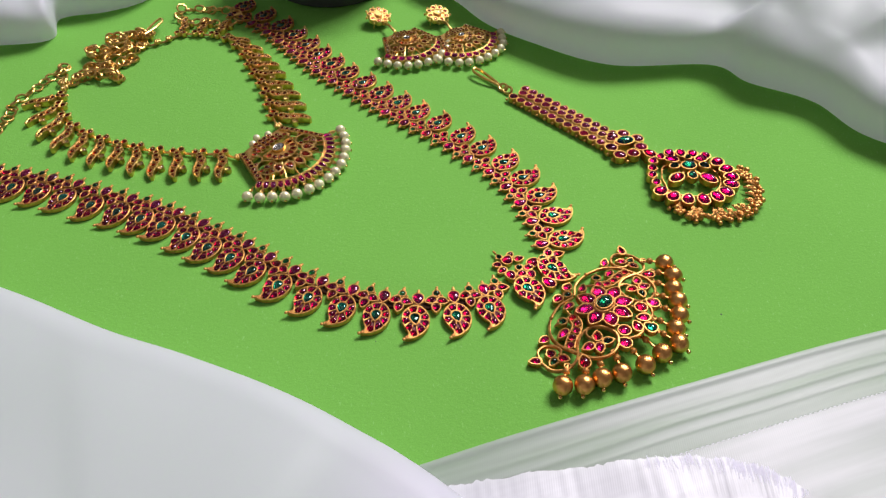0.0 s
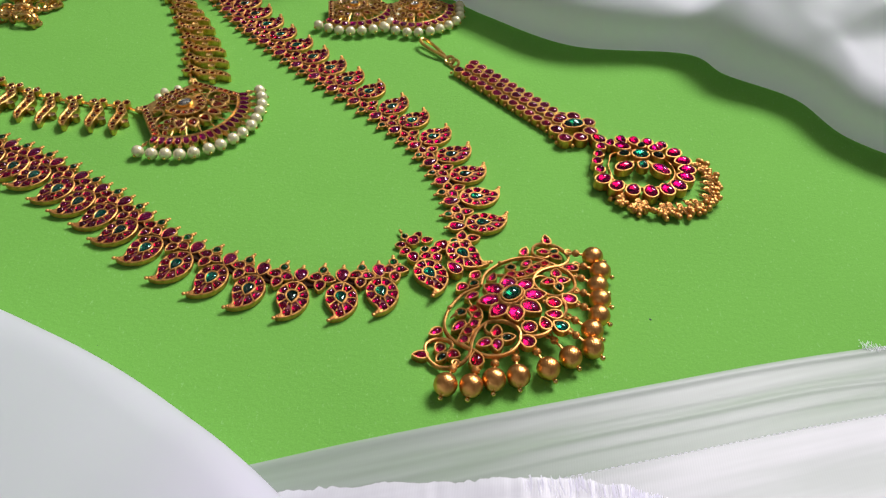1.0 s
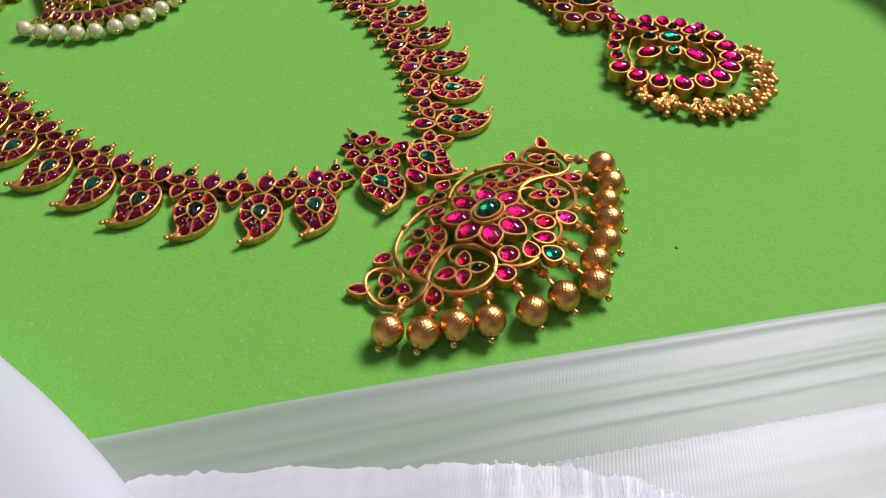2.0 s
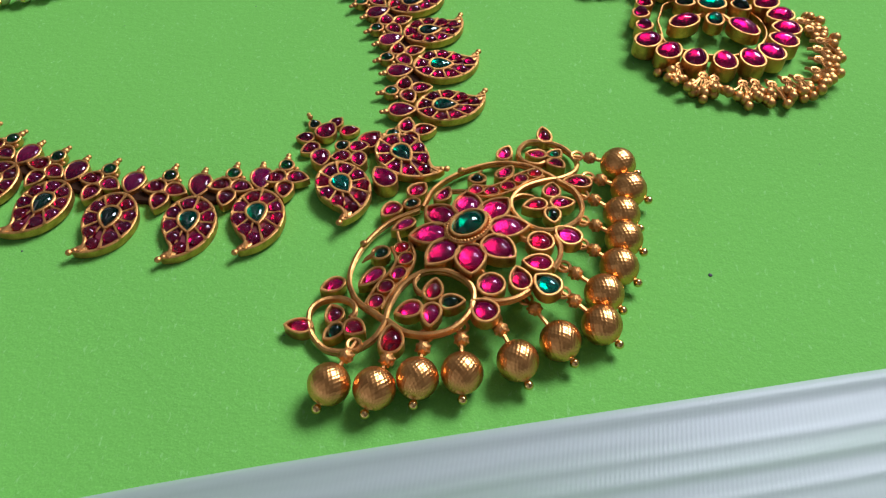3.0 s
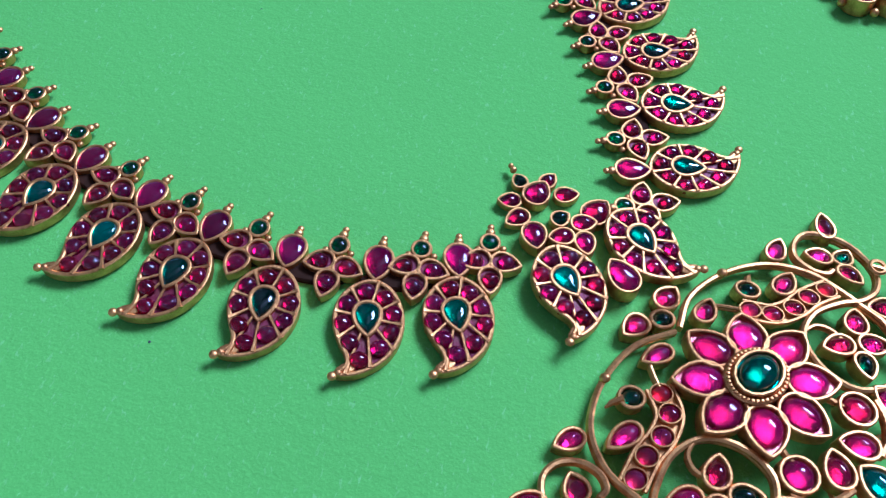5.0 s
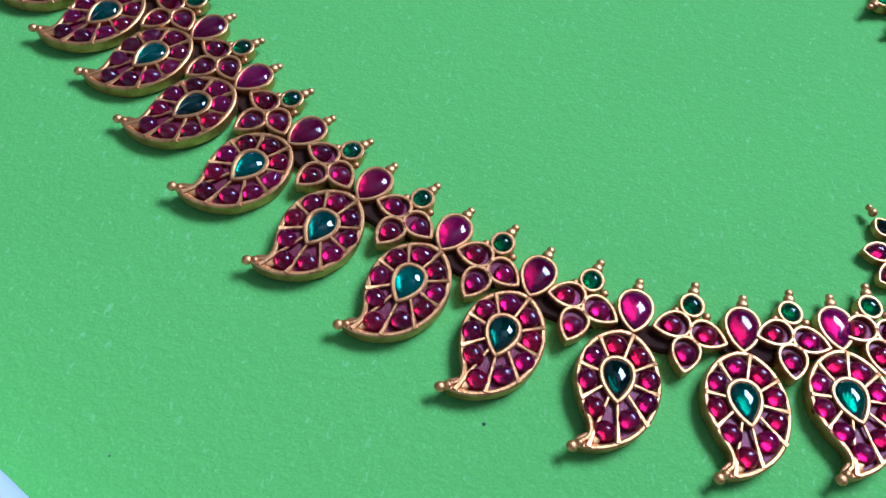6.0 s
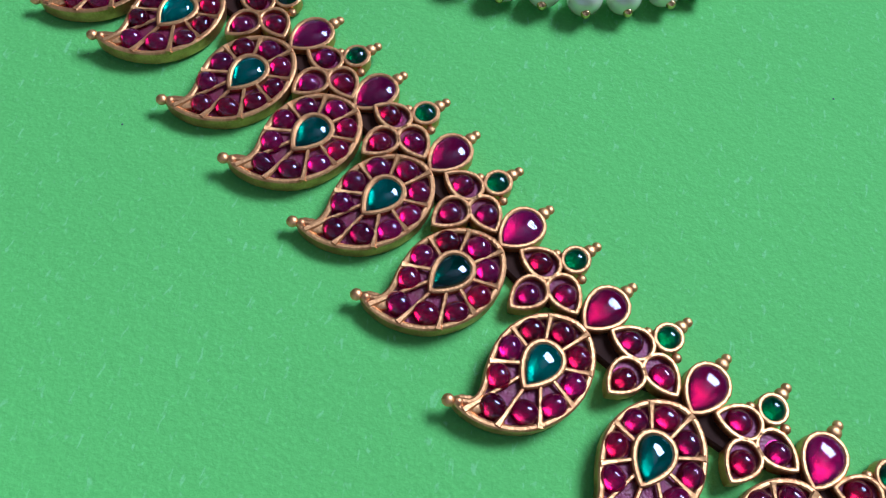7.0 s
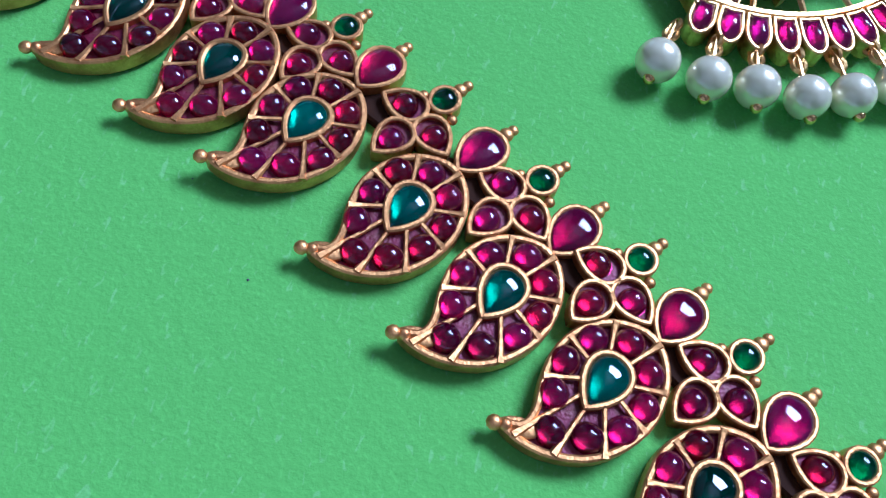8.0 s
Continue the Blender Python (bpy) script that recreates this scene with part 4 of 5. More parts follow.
# ---- fan shapes shared by the short necklace's pendant and the earrings ----
def fan(parent, k, stones_in_band, pearls, pearl_r, spread, m, stars=5):
    """An openwork fan of size k round the middle of its arc: frame, garnets, ruby band, crystal, pearls."""
    def z_of(v):
        return Vector((v.x, v.y, v.z + 0.52 - 0.02 * (v.x * v.x + v.y * v.y) / k))

    s, foil, pink, silver, gems = Shape(), Shape(), Shape(), Shape(), []

    def cup(pts, kind, wall=0.04, lift=0.0, high=0.09):
        inner = set_stone(s, pink if kind == "r" else silver if kind == "c" else foil, pts, wall, -0.22, 0.0 + lift, -0.07 + lift)
        gems.append((inner, -0.05 + lift, kind, high))

    reach = 2.83 * k
    half = radians(66)
    bow = [(reach * 0.895 * math.cos(a), reach * 0.895 * math.sin(a)) for a in np.linspace(-half, half, 40)]
    s.tube([(x, y, -0.03) for x, y in bow], 0.055, 6).tube([(x, y, -0.14) for x, y in bow], 0.05, 6)   # ridge inside the ruby band
    for i in range(stones_in_band):                      # the scalloped ruby band
        a = -half + 2 * half * (i + 0.5) / stones_in_band
        step = 2 * half * reach / stones_in_band
        tall, broad = 0.25 * k**0.5, step * 0.5             # flat inside, round outside
        lobe = [Vector((-tall, broad * 0.84)), Vector((-tall, 0)), Vector((-tall, -broad * 0.84))] + [Vector((tall * max(-0.6, 1.1 * math.sin(f)), -broad * math.cos(f))) for f in np.linspace(-0.3, math.pi + 0.3, 13)]
        c, d = math.cos(a), math.sin(a)
        cup([Vector((reach * 1.005 * c + p.x * c - p.y * d, reach * 1.005 * d + p.x * d + p.y * c)) for p in lobe], "r", 0.055 * k**0.5, 0.03, high=0.14)
    for sign in (1, -1):
        lo, hi = Vector((-1.05, 1.38 * sign)) * k, Vector((1.22, 2.30 * sign)) * k   # side bars set with garnets
        out = Vector((-(hi - lo).y, (hi - lo).x)).normalized() * sign
        bar = [lo - out * 0.19 * k, hi - out * 0.19 * k, hi + out * 0.19 * k, lo + out * 0.19 * k]
        s.prism(bar, -0.2, -0.03, 0.0).rim(bar, 0.05, -0.2, 0.05)
        for i in range(int(9 * k) + 1):
            p = lo.lerp(hi, (i + 0.5) / (int(9 * k) + 1))
            cup(ellipse(p.x, p.y, 0.15 * k**0.6, 0.145 * k**0.6, 0, 10), "g", 0.03, 0.06)
        c = Vector((0.82, 1.42 * sign)) * k              # scrolls filled with petals
        s.rim(ellipse(c.x, c.y, 0.60 * k, 0.54 * k, 0, 26), 0.075, -0.2, 0.06)
        cup(ellipse(c.x, c.y, 0.17 * k**0.6, 0.16 * k**0.6, 0, 12), "g", 0.03, 0.08)
        for i in range(5):
            a = (radians(-100 + 50 * i)) * sign
            cup(petal(c.x + 0.36 * k * math.cos(a), c.y + 0.33 * k * math.sin(a), 0.32 * k, 0.25 * k, a + math.pi, 0.4, 10), "g", 0.025, 0.02)
        for x, y, turn in ((1.62, 1.20, 60), (1.75, 0.62, 75), (0.15, 1.62, 110), (1.32, 1.92, 40)):
            cup(petal(x * k, y * sign * k, 0.46 * k, 0.24 * k, radians(turn) * sign, 0.7, 12), "g", 0.03, 0.0)
        arm = curve_through([Vector((-0.5, 1.25 * sign)) * k, Vector((0.0, 1.05 * sign)) * k, Vector((0.3, 1.3 * sign)) * k], 10, closed=False)
        s.tube([(p.x, p.y, 0.02) for p in arm], 0.05, 6)
        for i in range(3):                               # garnet mound above the crystal
            for j in range(4 - i):
                cup(ellipse((-0.45 - 0.27 * i) * k, (0.16 + 0.31 * j) * k * sign, 0.15 * k, 0.155 * k, 0, 10), "g", 0.028, 0.08 - 0.02 * j)
    s.prism([Vector(p) * k for p in ((-0.3, 1.38), (-1.12, 1.34), (-1.25, 0.0), (-1.12, -1.34), (-0.3, -1.38))], -0.2, -0.04, 0.03)
    for i in range(7):                                   # struts from the half moon to the band
        a = radians(-54 + 18 * i)
        s.tube([((0.22 * k + 1.0 * k * math.cos(a)), 1.0 * k * math.sin(a), -0.05), (reach * 0.88 * math.cos(a * 0.9), reach * 0.88 * math.sin(a * 0.9), -0.08)], 0.04, 5)
    mid = 0.22 * k                                       # half moon round the crystal
    moon = [Vector((mid + 1.0 * k * math.cos(a), 1.0 * k * math.sin(a))) for a in np.linspace(-1.75, 1.75, 20)]
    s.prism(moon, -0.2, 0.03, 0.02).rim(moon, 0.06, -0.2, 0.11)
    for i in range(8):
        a = -1.5 + 3.0 * i / 7
        s.ball((mid + 0.97 * k * math.cos(a), 0.97 * k * math.sin(a), 0.12), 0.05, 6, 4)
        cup(ellipse(mid + 0.74 * k * math.cos(a), 0.74 * k * math.sin(a), 0.19 * k, 0.15 * k, a, 12), "g", 0.025, 0.08)
    cup(ellipse(mid, 0, 0.30 * k, 0.39 * k, 0, 16), "c", 0.05, 0.16, 0.12)
    for i in range(stars):                               # tulips with a pointed lower edge
        a = radians(-46 + 92 * i / (stars - 1))
        c = Vector((mid + 1.52 * k * math.cos(a), 1.52 * k * math.sin(a)))
        cup(petal(c.x, c.y, 0.74 * k, 0.60 * k, a, 0.6, 14), "g", 0.12 * k, 0.06)
        for side in (0.45, -0.45):
            cup(petal(c.x + 0.16 * k * math.cos(a + side * 3.4), c.y + 0.16 * k * math.sin(a + side * 3.4), 0.42 * k, 0.24 * k, a + side, 0.8, 10), "n", 0.10 * k)
    s.bent(z_of), foil.bent(z_of), pink.bent(z_of), silver.bent(z_of)
    plate = part("fan_plate", s, OLD_GOLD, parent, "", m)
    part("foil", foil, BROWN_FOIL, plate)
    part("ruby_foil", pink, PINK_FOIL, plate)
    part("silver_foil", silver, SILVER_FOIL, plate)
    for inner, z, kind, high in gems:
        if kind != "n":
            part({"r": "ruby", "g": "garnet", "c": "crystal"}[kind], Shape().dome(inner, z, high, 3, 0.0, skirt=0.03).bent(z_of), {"r": VIOLET, "g": GARNET, "c": CLEAR}[kind], plate)
    drop = reach + (0.44 if k > 0.9 else 0.18) + pearl_r * 1.4
    ball = Shape().ball((0, 0, 0), pearl_r, 24, 16).mesh("pearl", PEARL)
    pin = Shape().ball((0, 0, 0), 0.075, 10, 7).mesh("pin_end", BRIGHT_GOLD)
    for i in range(pearls):
        a = -spread + 2 * spread * i / (pearls - 1) + rng.uniform(-0.01, 0.01)
        c, d = math.cos(a), math.sin(a)
        jig = rng.uniform(-0.05, 0.05)
        part("pearl", ball, PEARL, plate, "white round pearl", place((drop + jig) * c, (drop + jig) * d, pearl_r + 0.01))
        part("pin_end", pin, BRIGHT_GOLD, plate, at=place((drop + jig + pearl_r * 0.97) * c, (drop + jig + pearl_r * 0.97) * d, pearl_r * 0.85))
        loop = [((reach + 0.16) * c, (reach + 0.16) * d, 0.28), ((reach + 0.34) * c, (reach + 0.34) * d, 0.32), (drop * c, drop * d, pearl_r)]
        wire = Shape().tube(loop, 0.035, 6)
        for far, turn in ((reach + 0.27, 0.9), (reach + 0.41, 0.2)):   # two small oval rings
            ring = [(0.10 * math.cos(f), 0.075 * math.sin(f)) for f in (j * math.tau / 12 for j in range(12))]
            wire.tube([((far + x) * c - y * math.cos(turn) * d, (far + x) * d + y * math.cos(turn) * c, 0.30 + y * math.sin(turn)) for x, y in ring], 0.034, 5, True)
        part("pearl_wire", wire, OLD_GOLD, plate)
    return plate


VIOLET = stone_material("violet_ruby_glass", (0.60, 0.03, 0.30), other=(0.60, 0.02, 0.15))
choker = thing("short_necklace", "short antique gold necklace with curved garnet leaves and a pearl-edged fan", "necklace")
fan_pendant = fan(choker, 0.97, 18, 15, 0.27, radians(67), place(-8.5, 30.6, 0.0, radians(-36)))
pearl_small = Shape().ball((0, 0, 0), 0.20, 16, 10).mesh("pearl", PEARL)
for x, y in ((-9.75, 30.95), (-9.64, 31.45), (-9.1, 31.75)):
    part("pearl", pearl_small, PEARL, choker, at=place(x, y, 0.42))


# ---- curved leaf motifs of the short necklace ----
def leaf_meshes():
    spine = curve_through([(0.0, 0.35), (-0.10, 0.75), (0.04, 1.15), (0.16, 1.6), (0.06, 2.05)], 15, closed=False)
    wide = [0.20, 0.24, 0.27, 0.28, 0.28, 0.27, 0.27, 0.26, 0.26, 0.25, 0.23, 0.21, 0.18, 0.14, 0.08]
    one, two = [], []
    for i, p in enumerate(spine):
        t = (spine[min(i + 1, 14)] - spine[max(i - 1, 0)]).normalized()
        n = Vector((-t.y, t.x))
        one.append(p + n * wide[i] * 0.86)
        two.append(p - n * wide[i] * 0.86)
    line = ccw(one + two[::-1])
    s = Shape().prism(line, 0.03, 0.27, 0.0).rim(line, 0.085, 0.27, 0.36, low=0.27)
    spots = []
    for p in curve_through(inset(line, 0.03), 40):
        s.ball((p.x, p.y, 0.355), 0.036, 6, 4)
    for i in (1, 4, 7, 10, 12):
        p = spine[i]
        spots.append((p.x, p.y, 0.105 if i < 12 else 0.07))
        s.rim(ellipse(p.x, p.y, 0.17 if i < 12 else 0.12, 0.17 if i < 12 else 0.11, 0, 12), 0.045, 0.27, 0.35)
    for x, y, r in ((-0.2, -0.02, 0.19), (0.2, -0.02, 0.19), (0.0, 0.22, 0.15)):
        ring = ellipse(x, y, r, r, 0, 14)
        s.prism(ring, 0.05, 0.24, 0.0).rim(ring, 0.04, 0.24, 0.33, low=0.24)
        spots.append((x, y, r * 0.62))
    s.ball((-0.2, -0.25, 0.24), 0.07).ball((0.2, -0.25, 0.24), 0.07).ball((0.36, 0.15, 0.2), 0.07)
    ring = ellipse(-0.33, 1.35, 0.17, 0.16, 0, 12)
    s.prism(ring, 0.05, 0.22, 0.0).rim(ring, 0.035, 0.22, 0.31, low=0.22)
    gems = Shape().prism(inset(line, 0.05), 0.25, 0.28, 0.0)
    for x, y, r in spots[5:]:
        gems.prism(ellipse(x, y, r, r, 0, 9), 0.24, 0.255, 0.0)
    crystal = Shape().dome(ellipse(-0.33, 1.35, 0.13, 0.12, 0, 10), 0.26, 0.06, 3, 0.0, skirt=0.04)
    return s, gems, crystal, spots


ls, lg, lc, leaf_spots = leaf_meshes()
def tall(v):
    return Vector((v.x, v.y, v.z * 1.4))


ls, lg, lc = ls.bent(tall), lg.bent(tall), lc.bent(tall)
LEAF_FOIL = both_sides("gold_foil", lg, BROWN_FOIL)
LEAF_SET, LEAF_CRYSTAL = both_sides("leaf_setting", ls, OLD_GOLD), both_sides("crystal", lc, CLEAR)
GARNET_STONE = Shape().dome(ellipse(0, 0, 0.13, 0.13, 0, 10), 0.27, 0.11, 4, 0.0, skirt=0.03).bent(tall).bent(thin).mesh("garnet", GARNET)


def leaf(top, end, mirror):
    top, end = Vector(top), Vector(end)
    d = end - top
    m = place(top.x, top.y, rng.uniform(0, 0.03), math.atan2(d.y, d.x) - math.pi / 2, rng.uniform(-0.06, 0.02), rng.uniform(-0.06, 0.06)) @ Matrix.Diagonal((1, min(1.05, d.length / 2.1), 1, 1))
    motif = part("leaf_motif", LEAF_SET[mirror], OLD_GOLD, choker, at=m)
    part("gold_foil", LEAF_FOIL[mirror], BROWN_FOIL, motif)
    sign = -1 if mirror else 1
    for x, y, r in leaf_spots:
        part("garnet", GARNET_STONE, GARNET, motif, at=place(sign * x, y, 0.0) @ Matrix.Diagonal((r / 0.13, r / 0.13, 1, 1)))
    part("crystal", LEAF_CRYSTAL[mirror], CLEAR, motif, "small clear crystal")


LOW_TOP = [(-11.3, 30.43), (-12.4, 30.42), (-13.55, 30.5), (-14.64, 30.6), (-15.7, 30.85), (-16.65, 31.1), (-17.7, 31.5), (-18.7, 31.95), (-19.6, 32.55), (-20.35, 33.4), (-20.9, 34.4), (-21.15, 35.3)]
LOW_END = [(-10.87, 28.36), (-11.9, 28.34), (-13.1, 28.32), (-14.27, 28.44), (-15.38, 28.71), (-16.5, 28.98), (-17.63, 29.26), (-18.73, 29.68), (-19.9, 30.27), (-21.07, 31.03), (-22.2, 32.46), (-22.95, 34.1)]
TOP_TOP = [(-9.23, 33.72), (-9.61, 34.76), (-10.0, 35.83), (-10.4, 36.76), (-10.95, 37.71), (-11.4, 38.69), (-11.91, 39.7), (-12.57, 40.74), (-13.3, 41.5), (-14.1, 41.85), (-15.15, 42.0), (-16.2, 41.95)]
TOP_END = [(-7.02, 33.25), (-7.49, 34.44), (-7.95, 35.5), (-8.5, 36.42), (-9.05, 37.4), (-9.55, 38.2), (-10.2, 39.1), (-10.85, 39.95), (-11.75, 40.8), (-13.4, 43.6), (-14.9, 43.8), (-16.1, 43.7)]
for top, end in zip(LOW_TOP, LOW_END):
    leaf(top, end, 0)
for top, end in zip(TOP_TOP, TOP_END):
    leaf(top, end, 1)
for line in ([(-10.0, 30.1), (-10.6, 30.2)] + LOW_TOP + [(-21.3, 35.9), (-21.6, 36.6)], [(-8.56, 32.4), (-8.9, 33.0)] + TOP_TOP + [(-16.9, 41.2), (-17.5, 40.8), (-18.1, 40.5)]):
    c = curve_through(line, len(line) * 6, closed=False)
    part("inner_cord", Shape().tube([(p.x, p.y, 0.14) for p in c], 0.07, 6), OLD_GOLD, choker)
for x, y in ((-10.35, 30.12), (-8.75, 32.75), (-16.75, 41.35), (-17.35, 40.95), (-17.95, 40.6), (-21.25, 36.0), (-21.5, 36.5)):
    b = Shape()
    for i in range(5):
        b.ball((0.13 * math.cos(i * 1.256), 0.13 * math.sin(i * 1.256), 0.26), 0.11, 8, 5)
    b.ball((0, 0, 0.2), 0.17, 10, 6)
    part("bead_spacer", b, OLD_GOLD, choker, at=place(x, y, 0))

# ---- chain links ----
LINK = Shape().tube([(0.27 * math.cos(i * math.tau / 16), 0.21 * math.sin(i * math.tau / 16), 0) for i in range(16)], 0.078, 7, True).mesh("chain_link", OLD_GOLD)


RING_LINK = Shape().tube([(0.30 * math.cos(i * math.tau / 18), 0.27 * math.sin(i * math.tau / 18), 0) for i in range(18)], 0.062, 7, True).mesh("chain_link", OLD_GOLD)


def chain(parent, pts, pitch, seed, low=0.08, high=0.3, size=1.0, wild=0.3, link=LINK, edge=math.pi / 2.6):
    """Interlocked oval links along a loose line, every other one on edge."""
    r = random.Random(seed)
    c = curve_through(pts, 200, closed=False)
    total = sum((b - a).length for a, b in zip(c, c[1:]))
    n = int(total / pitch)
    for i in range(n):
        k = min(int((i + 0.5) / n * 199), 198)
        d = c[k + 1] - c[k]
        p = c[k]
        m = place(p.x, p.y, r.uniform(low, high), math.atan2(d.y, d.x) + r.uniform(-wild, wild)) @ place(0, 0, 0, 0, (edge if i % 2 else 0.25) + r.uniform(-0.3, 0.3), r.uniform(-0.25, 0.25)) @ Matrix.Scale(size, 4)
        part("chain_link", link, OLD_GOLD, parent, at=m)


chain(choker, [(-21.0, 36.6), (-20.4, 37.2), (-18.5, 37.0), (-19.2, 37.8), (-20.6, 38.0), (-19.0, 38.4), (-18.3, 39.2), (-20.4, 38.9), (-20.9, 39.8), (-19.4, 39.7), (-18.2, 40.4), (-19.9, 40.6), (-20.2, 41.2), (-18.8, 41.3), (-17.9, 41.6), (-19.0, 42.0)], 0.26, 4, 0.08, 0.5, 1.0, 0.5)
chain(choker, [(-20.3, 37.4), (-19.3, 38.0), (-19.8, 39.2), (-18.8, 40.0), (-19.3, 41.0), (-18.2, 41.6)], 0.26, 9, 0.3, 0.65, 0.95, 0.8)
chain(choker, [(-21.5, 36.5), (-21.9, 37.4), (-22.1, 38.4), (-22.5, 37.2), (-23.0, 35.9), (-23.6, 34.7), (-23.4, 33.5), (-23.6, 32.2), (-24.3, 31.2)], 0.47, 6, 0.10, 0.16, 1.0, 0.25, RING_LINK, -0.35)
part("hook", Shape().tube([(p.x, p.y, 0.5 + 0.1 * i / 20) for i, p in enumerate(curve_through([(-18.3, 41.3), (-18.05, 42.3), (-17.75, 43.1), (-17.5, 42.9), (-17.7, 42.0), (-18.1, 41.2)], 20, closed=False))], 0.07, 7), OLD_GOLD, choker)
chain(haram, [(-13.4, 45.2), (-14.6, 44.9), (-15.6, 45.1), (-16.9, 44.8), (-16.6, 43.7), (-15.4, 43.2), (-14.8, 43.6), (-13.8, 43.0), (-13.0, 43.8), (-13.4, 44.7)], 0.44, 12, 0.1, 0.3, 1.0, 0.3, RING_LINK, -0.4)


# ---- earrings ----
def earring(ox, oy, angle, sx, sy, label):
    ear = thing("earring", label, "earring", "pair of earrings")
    fan(ear, 0.73, 11, 11, 0.26, radians(68), place(ox, oy, 0.05, radians(angle)), 4)
    s, gems = Shape(), []
    base = ellipse(0, 0, 0.62, 0.62, 0, 24)
    s.prism(base, 0.28, 0.52, 0.04).rim(base, 0.06, 0.5, 0.62)
    for i in range(8):
        a = i * math.tau / 8
        inner = set_stone(s, None, ellipse(0.55 * math.cos(a), 0.55 * math.sin(a), 0.21, 0.19, a, 12), 0.075, 0.35, 0.64, 0.58)
        gems.append((inner, 0.59, "g"))
        s.ball((0.80 * math.cos(a + 0.39), 0.80 * math.sin(a + 0.39), 0.5), 0.085, 8, 5)
    gems.append((set_stone(s, None, ellipse(0, 0, 0.27, 0.27, 0, 14), 0.045, 0.5, 0.76, 0.68), 0.70, "c"))
    s.tube([(0, 0, 0.3), (0, 0, 0.0)], 0.05, 6).tube([(-0.55, -0.2, 0.3), (-0.6, -0.25, 0.0)], 0.035, 6)
    m = place(sx, sy, 0.05, rng.uniform(0, 1), radians(14), 0)
    stud = part("stud", s, OLD_GOLD, ear, "round gold flower stud", m)
    for inner, z, kind in gems:
        part("garnet" if kind == "g" else "crystal", Shape().dome(inner, z, 0.06, 3, 0.0, skirt=0.03), GARNET if kind == "g" else CLEAR, stud)
    d = Vector((ox - sx, oy - sy))
    part("hinge", Shape().tube([(sx + d.x * 0.2, sy + d.y * 0.2, 0.35), (sx + d.x * 0.45, sy + d.y * 0.45, 0.55), (sx + d.x * 0.65, sy + d.y * 0.65, 0.42)], 0.09, 6), OLD_GOLD, ear)


earring(-2.4, 41.1, -57, -4.3, 43.8, "gold fan earring with pearls, beside its twin")
earring(0.85, 41.5, -50, -0.6, 44.1, "gold fan earring with pearls, next to the white satin")

# ---- forehead ornament ----
tikka = thing("forehead_ornament", "ruby-set gold hair ornament with a hook and bead tassels", "ornament")
part("hook", Shape().tube([(p.x, p.y, 0.12 + 0.25 * math.sin(i / 23 * 3.1)) for i, p in enumerate(curve_through([(3.25, 36.7), (2.85, 37.2), (2.2, 37.95), (1.75, 38.25), (1.65, 37.95), (2.1, 37.45), (2.8, 37.0), (3.2, 36.75)], 24, closed=False))], 0.085, 8), SIDE_GOLD, tikka, "bent gold wire hook")
for x, y in ((3.3, 36.6), (3.55, 36.35)):
    part("chain_link", LINK, OLD_GOLD, tikka, at=place(x, y, 0.2, -0.8, 0.6))


def cup_part(name, parent, pts, mat, z0, z1, foil_mat, wall=0.05, high=0.1, gold=None):
    """One stone in a tall gold cup, as a part with its stone."""
    s, foil = Shape(), Shape()
    inner = set_stone(s, foil, pts, wall, z0, z1, z1 - 0.09)
    cup = part(name, s, gold or GOLD, parent)
    part("foil", foil, foil_mat, cup)
    part("stone", Shape().dome(inner, z1 - 0.06, high * 1.5, 5, 0.0, skirt=0.03), mat, cup)
    return cup


A_ROW, B_ROW = Vector((3.85, 35.55)), Vector((8.55, 31.2))
along_row = (B_ROW - A_ROW).normalized()
side_row = Vector((-along_row.y, along_row.x))
pitch = (B_ROW - A_ROW).length / 12
for row in range(3):
    for i in range(13):
        p = A_ROW + along_row * (i * pitch + (0.25 if row == 1 else 0.0)) + side_row * (row * 0.52)
        if row == 2 and i == 12:
            continue
        turn = math.atan2(along_row.y, along_row.x)
        cup_part("stone_cup", tikka, petal(p.x, p.y, 0.57, 0.54, turn + (math.pi / 2 if row == 2 else 0.4), 0.3, 16), RUBY, 0.04, (0.36, 0.44, 0.36)[row], FOIL, 0.045)
for i in range(14):
    p = A_ROW + along_row * ((i - 0.5) * pitch) - side_row * 0.28
    part("bead_tip", Shape().ball((p.x, p.y, 0.14), 0.08, 8, 5), GOLD, tikka)
cup_part("stone_cup", tikka, ellipse(9.39, 31.55, 0.52, 0.36, radians(20), 20), EMERALD, 0.04, 0.50, GREEN_FOIL, 0.06, 0.14)
for x, y in ((8.98, 30.45), (9.68, 30.6), (10.15, 31.13), (10.07, 31.82), (9.39, 32.2), (8.80, 32.0), (8.61, 31.05)):
    cup_part("stone_cup", tikka, ellipse(x, y, 0.35, 0.33, 0, 16), RUBY, 0.04, 0.44, FOIL, 0.05)
for x, y in ((8.62, 30.3), (9.33, 30.15), (8.4, 30.7)):
    part("bead_tip", Shape().ball((x, y, 0.2), 0.10, 8, 5), GOLD, tikka)
cup_part("stone_cup", tikka, petal(10.45, 30.5, 0.80, 0.60, radians(140), 0.5), RUBY, 0.04, 0.52, BRIGHT_FOIL, 0.05, 0.13)
drop_plate = Shape()
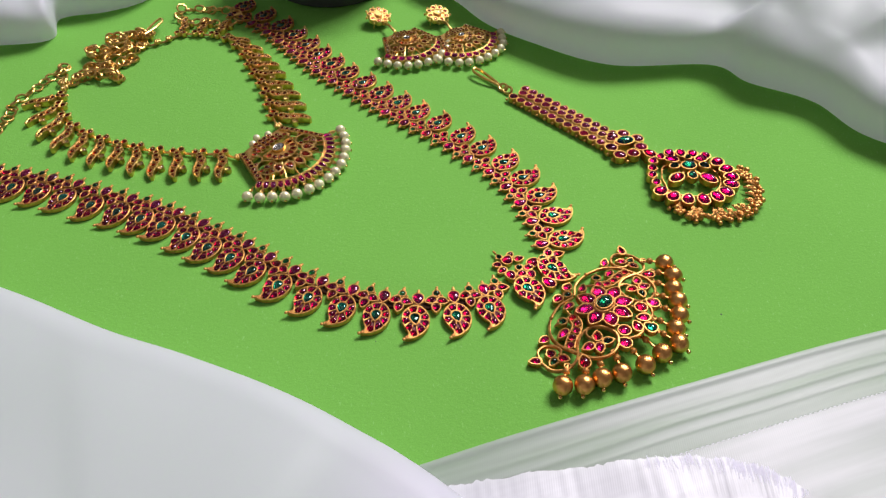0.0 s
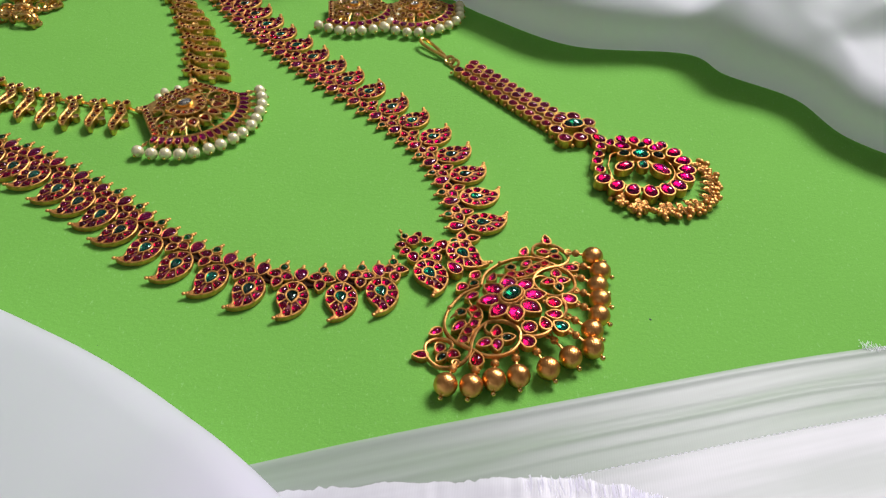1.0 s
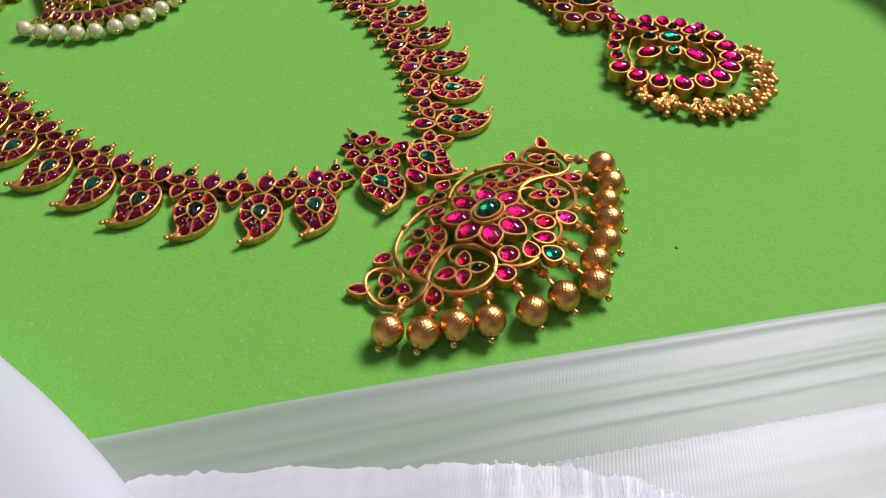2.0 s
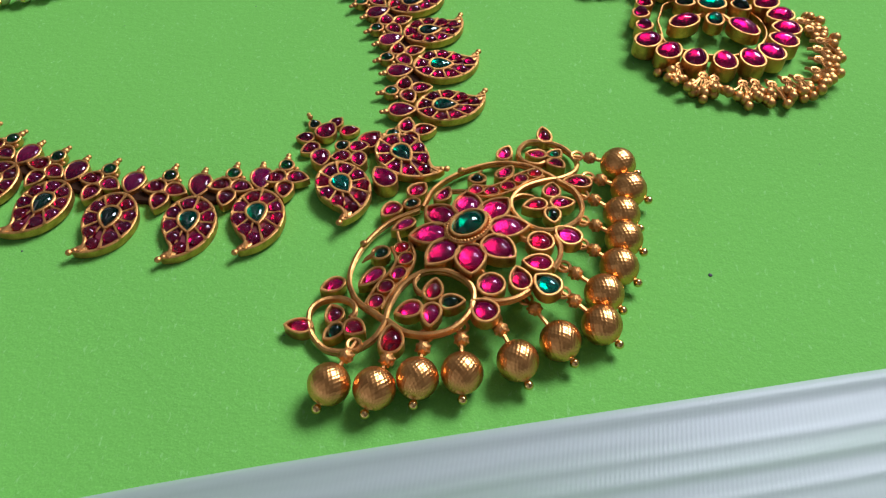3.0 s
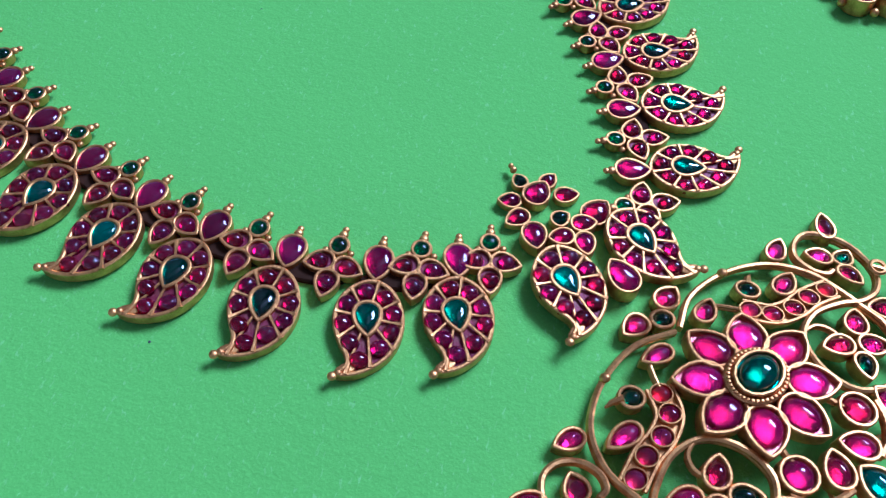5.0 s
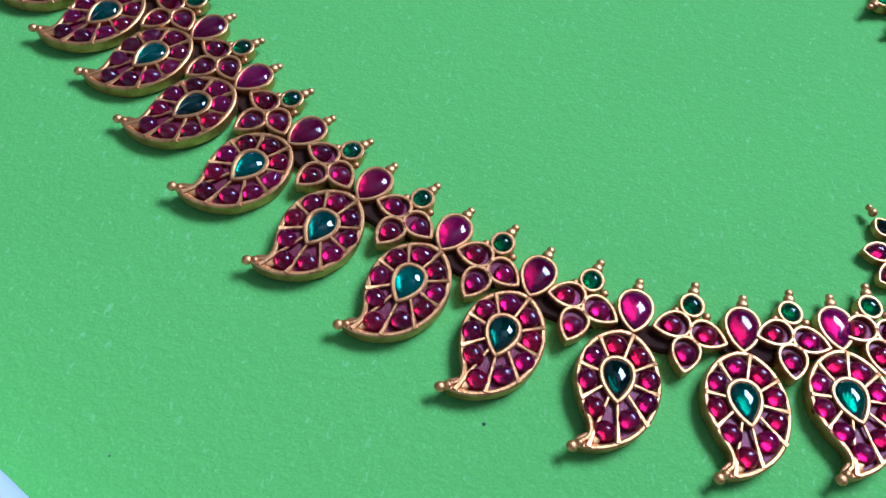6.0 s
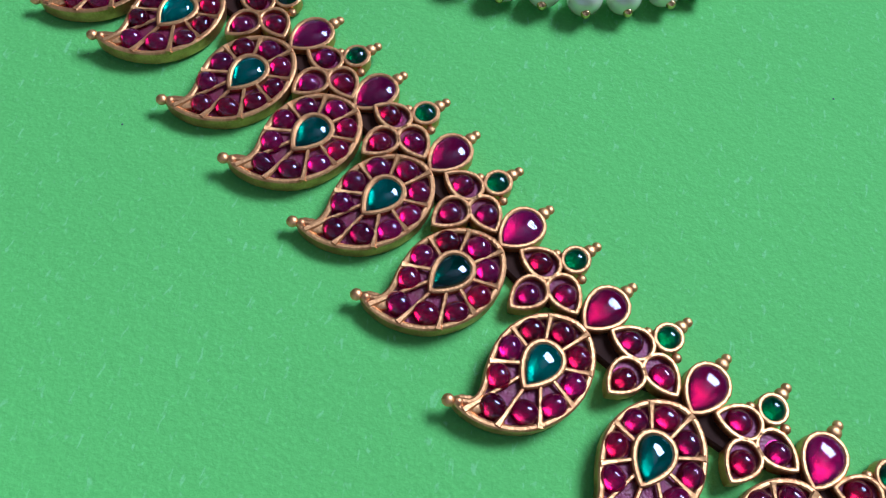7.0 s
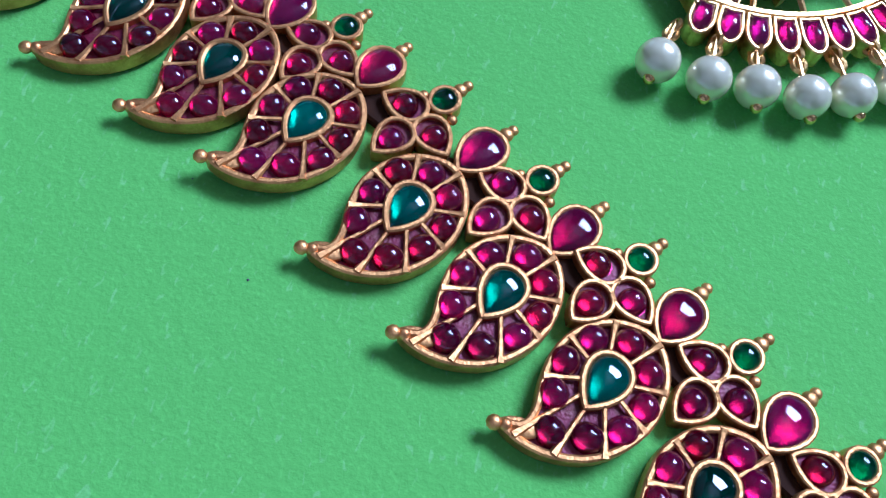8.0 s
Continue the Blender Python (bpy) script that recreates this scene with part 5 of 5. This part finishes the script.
RING = [(10.53, 27.62), (11.06, 27.24), (11.72, 27.06), (12.45, 27.05), (13.14, 27.25), (13.65, 27.6), (14.02, 28.18), (14.15, 28.72), (14.04, 29.3), (13.71, 29.84), (13.22, 30.30), (12.62, 30.45), (12.03, 30.5), (11.46, 30.5), (10.97, 30.2), (10.53, 29.86), (10.41, 29.3), (10.32, 28.79), (10.42, 28.23)]
mid = Vector((12.3, 28.75))
hole = curve_through([mid + (Vector(p) - mid) * 0.76 for p in RING], 50)
drop_plate.rim(hole, 0.05, 0.12, 0.34)
tikka_drop = part("drop_frame", drop_plate, GOLD, tikka, "openwork drop frame")
for i, p in enumerate(RING):
    p = Vector(p)
    d = (p - mid).normalized()
    big = 0.50 if i in (15, 16, 17, 18, 14) else 0.64 if i > 9 else 0.82
    wide_of = 0.48 if big < 0.55 else 0.56 if big < 0.7 else 0.66
    cup_part("stone_cup", tikka, petal(p.x, p.y, big, wide_of, math.atan2(d.y, d.x) + math.pi, 0.25, 18), PINK_RUBY, 0.12, 0.54, BRIGHT_FOIL, 0.06, 0.15)
for x, y, l, w, a, kind in ((12.24, 29.54, 0.74, 0.58, 5, "e"), (11.51, 29.46, 0.52, 0.36, 190, "g"), (13.01, 29.53, 0.54, 0.38, -25, "g"), (12.28, 28.78, 0.54, 0.46, 90, "e"), (11.47, 28.58, 0.86, 0.54, 215, "r"),
                            (13.03, 28.57, 0.86, 0.54, -40, "r"), (11.47, 30.0, 0.70, 0.44, 170, "r"), (12.95, 30.05, 0.66, 0.46, 15, "r"), (12.32, 30.15, 0.40, 0.30, 0, "g")):
    cup_part("stone_cup", tikka, ellipse(x, y, l * 0.56, w * 0.57, radians(a), 18), {"e": EMERALD, "g": DEEP_GREEN, "r": PINK_RUBY}[kind], 0.22, 0.56, {"e": GREEN_FOIL, "g": DARK_FOIL, "r": BRIGHT_FOIL}[kind], 0.06, 0.15)
for x, y, a in ((12.26, 29.18, 90), (11.85, 29.1, 40), (12.7, 29.1, 130)):
    c, d = math.cos(radians(a)) * 0.4, math.sin(radians(a)) * 0.4
    part("bridge_bar", Shape().tube([(x - c, y - d, 0.34), (x + c, y + d, 0.34)], 0.06, 6), GOLD, tikka)
BUNCH = [(11.25, 26.55), (11.75, 26.15), (12.15, 25.95), (12.85, 25.7), (13.25, 25.95), (13.75, 26.0), (14.3, 26.3), (14.75, 26.65), (15.1, 27.1), (15.35, 27.5), (15.5, 28.0), (15.6, 28.5), (15.45, 29.1), (15.1, 29.4)]
for x, y in BUNCH:
    d = (Vector((x, y)) - mid).normalized()
    x, y = x - d.x * rng.uniform(-0.14, 0.22) + rng.uniform(-0.1, 0.1), y - d.y * rng.uniform(-0.14, 0.22) + rng.uniform(-0.1, 0.1)
    b = Shape()
    root = Vector((x - d.x * 0.48, y - d.y * 0.48))
    b.tube([(root.x + 0.11 * math.cos(i * math.tau / 12), root.y + 0.11 * math.sin(i * math.tau / 12), 0.33) for i in range(12)], 0.038, 5, True)
    b.tube([(root.x - d.x * 0.25, root.y - d.y * 0.25, 0.28), (root.x, root.y, 0.33)], 0.045, 5)
    for i in range(7):
        turn, far = (i - 3) * 0.26 + rng.uniform(-0.15, 0.15), rng.uniform(0.22, 0.66)
        c, e = d.x * math.cos(turn) - d.y * math.sin(turn), d.x * math.sin(turn) + d.y * math.cos(turn)
        z = rng.uniform(0.11, 0.34)
        b.tube([(root.x, root.y, 0.35), (root.x + c * far * 0.5, root.y + e * far * 0.5, 0.30), (root.x + c * far, root.y + e * far, z)], 0.03, 5)
        b.ball((root.x + c * far, root.y + e * far, z), rng.uniform(0.12, 0.14), 10, 6)
    part("bead_tassel", b, GOLD, tikka, "bunch of tiny gold beads")

# ---- dark pot standing behind ----
pot = thing("round_pot", "dark grey round pot standing on the card", "pot")
turned = [(3.9, 0.02), (4.1, 0.12), (4.15, 0.6), (4.6, 1.6), (5.0, 3.0), (5.1, 4.6), (5.0, 5.2), (4.8, 5.2), (4.7, 4.6), (4.3, 2.0), (3.0, 1.0), (0.05, 0.9)]
ps2 = Shape()
rings = [ps2.ring(ellipse(-7.8, 49.6, r, r, 0, 48), z) for r, z in turned]
for a, b in zip(rings, rings[1:]):
    ps2.bridge(a, b)
part("bowl", ps2, DARK_CLAY, pot)

# ---- specks on the card ----
dust = Shape()
drng = random.Random(21)
spots = [(11.87, 20.37), (7.53, 21.94), (-2.56, 18.69)] + [(drng.uniform(-14, 16), drng.uniform(16, 38)) for _ in range(18)]
for k, (x, y) in enumerate(spots):
    dust.ball((x, y, 0.008), (0.05, 0.04, 0.025)[k] if k < 3 else drng.uniform(0.008, 0.018), 6, 4, 0.4)
tagged(new("dust_specks", dust.mesh("dust_specks", DARK_CLAY)), "tiny dark dust specks scattered on the green card", "dust", kind="stuff")
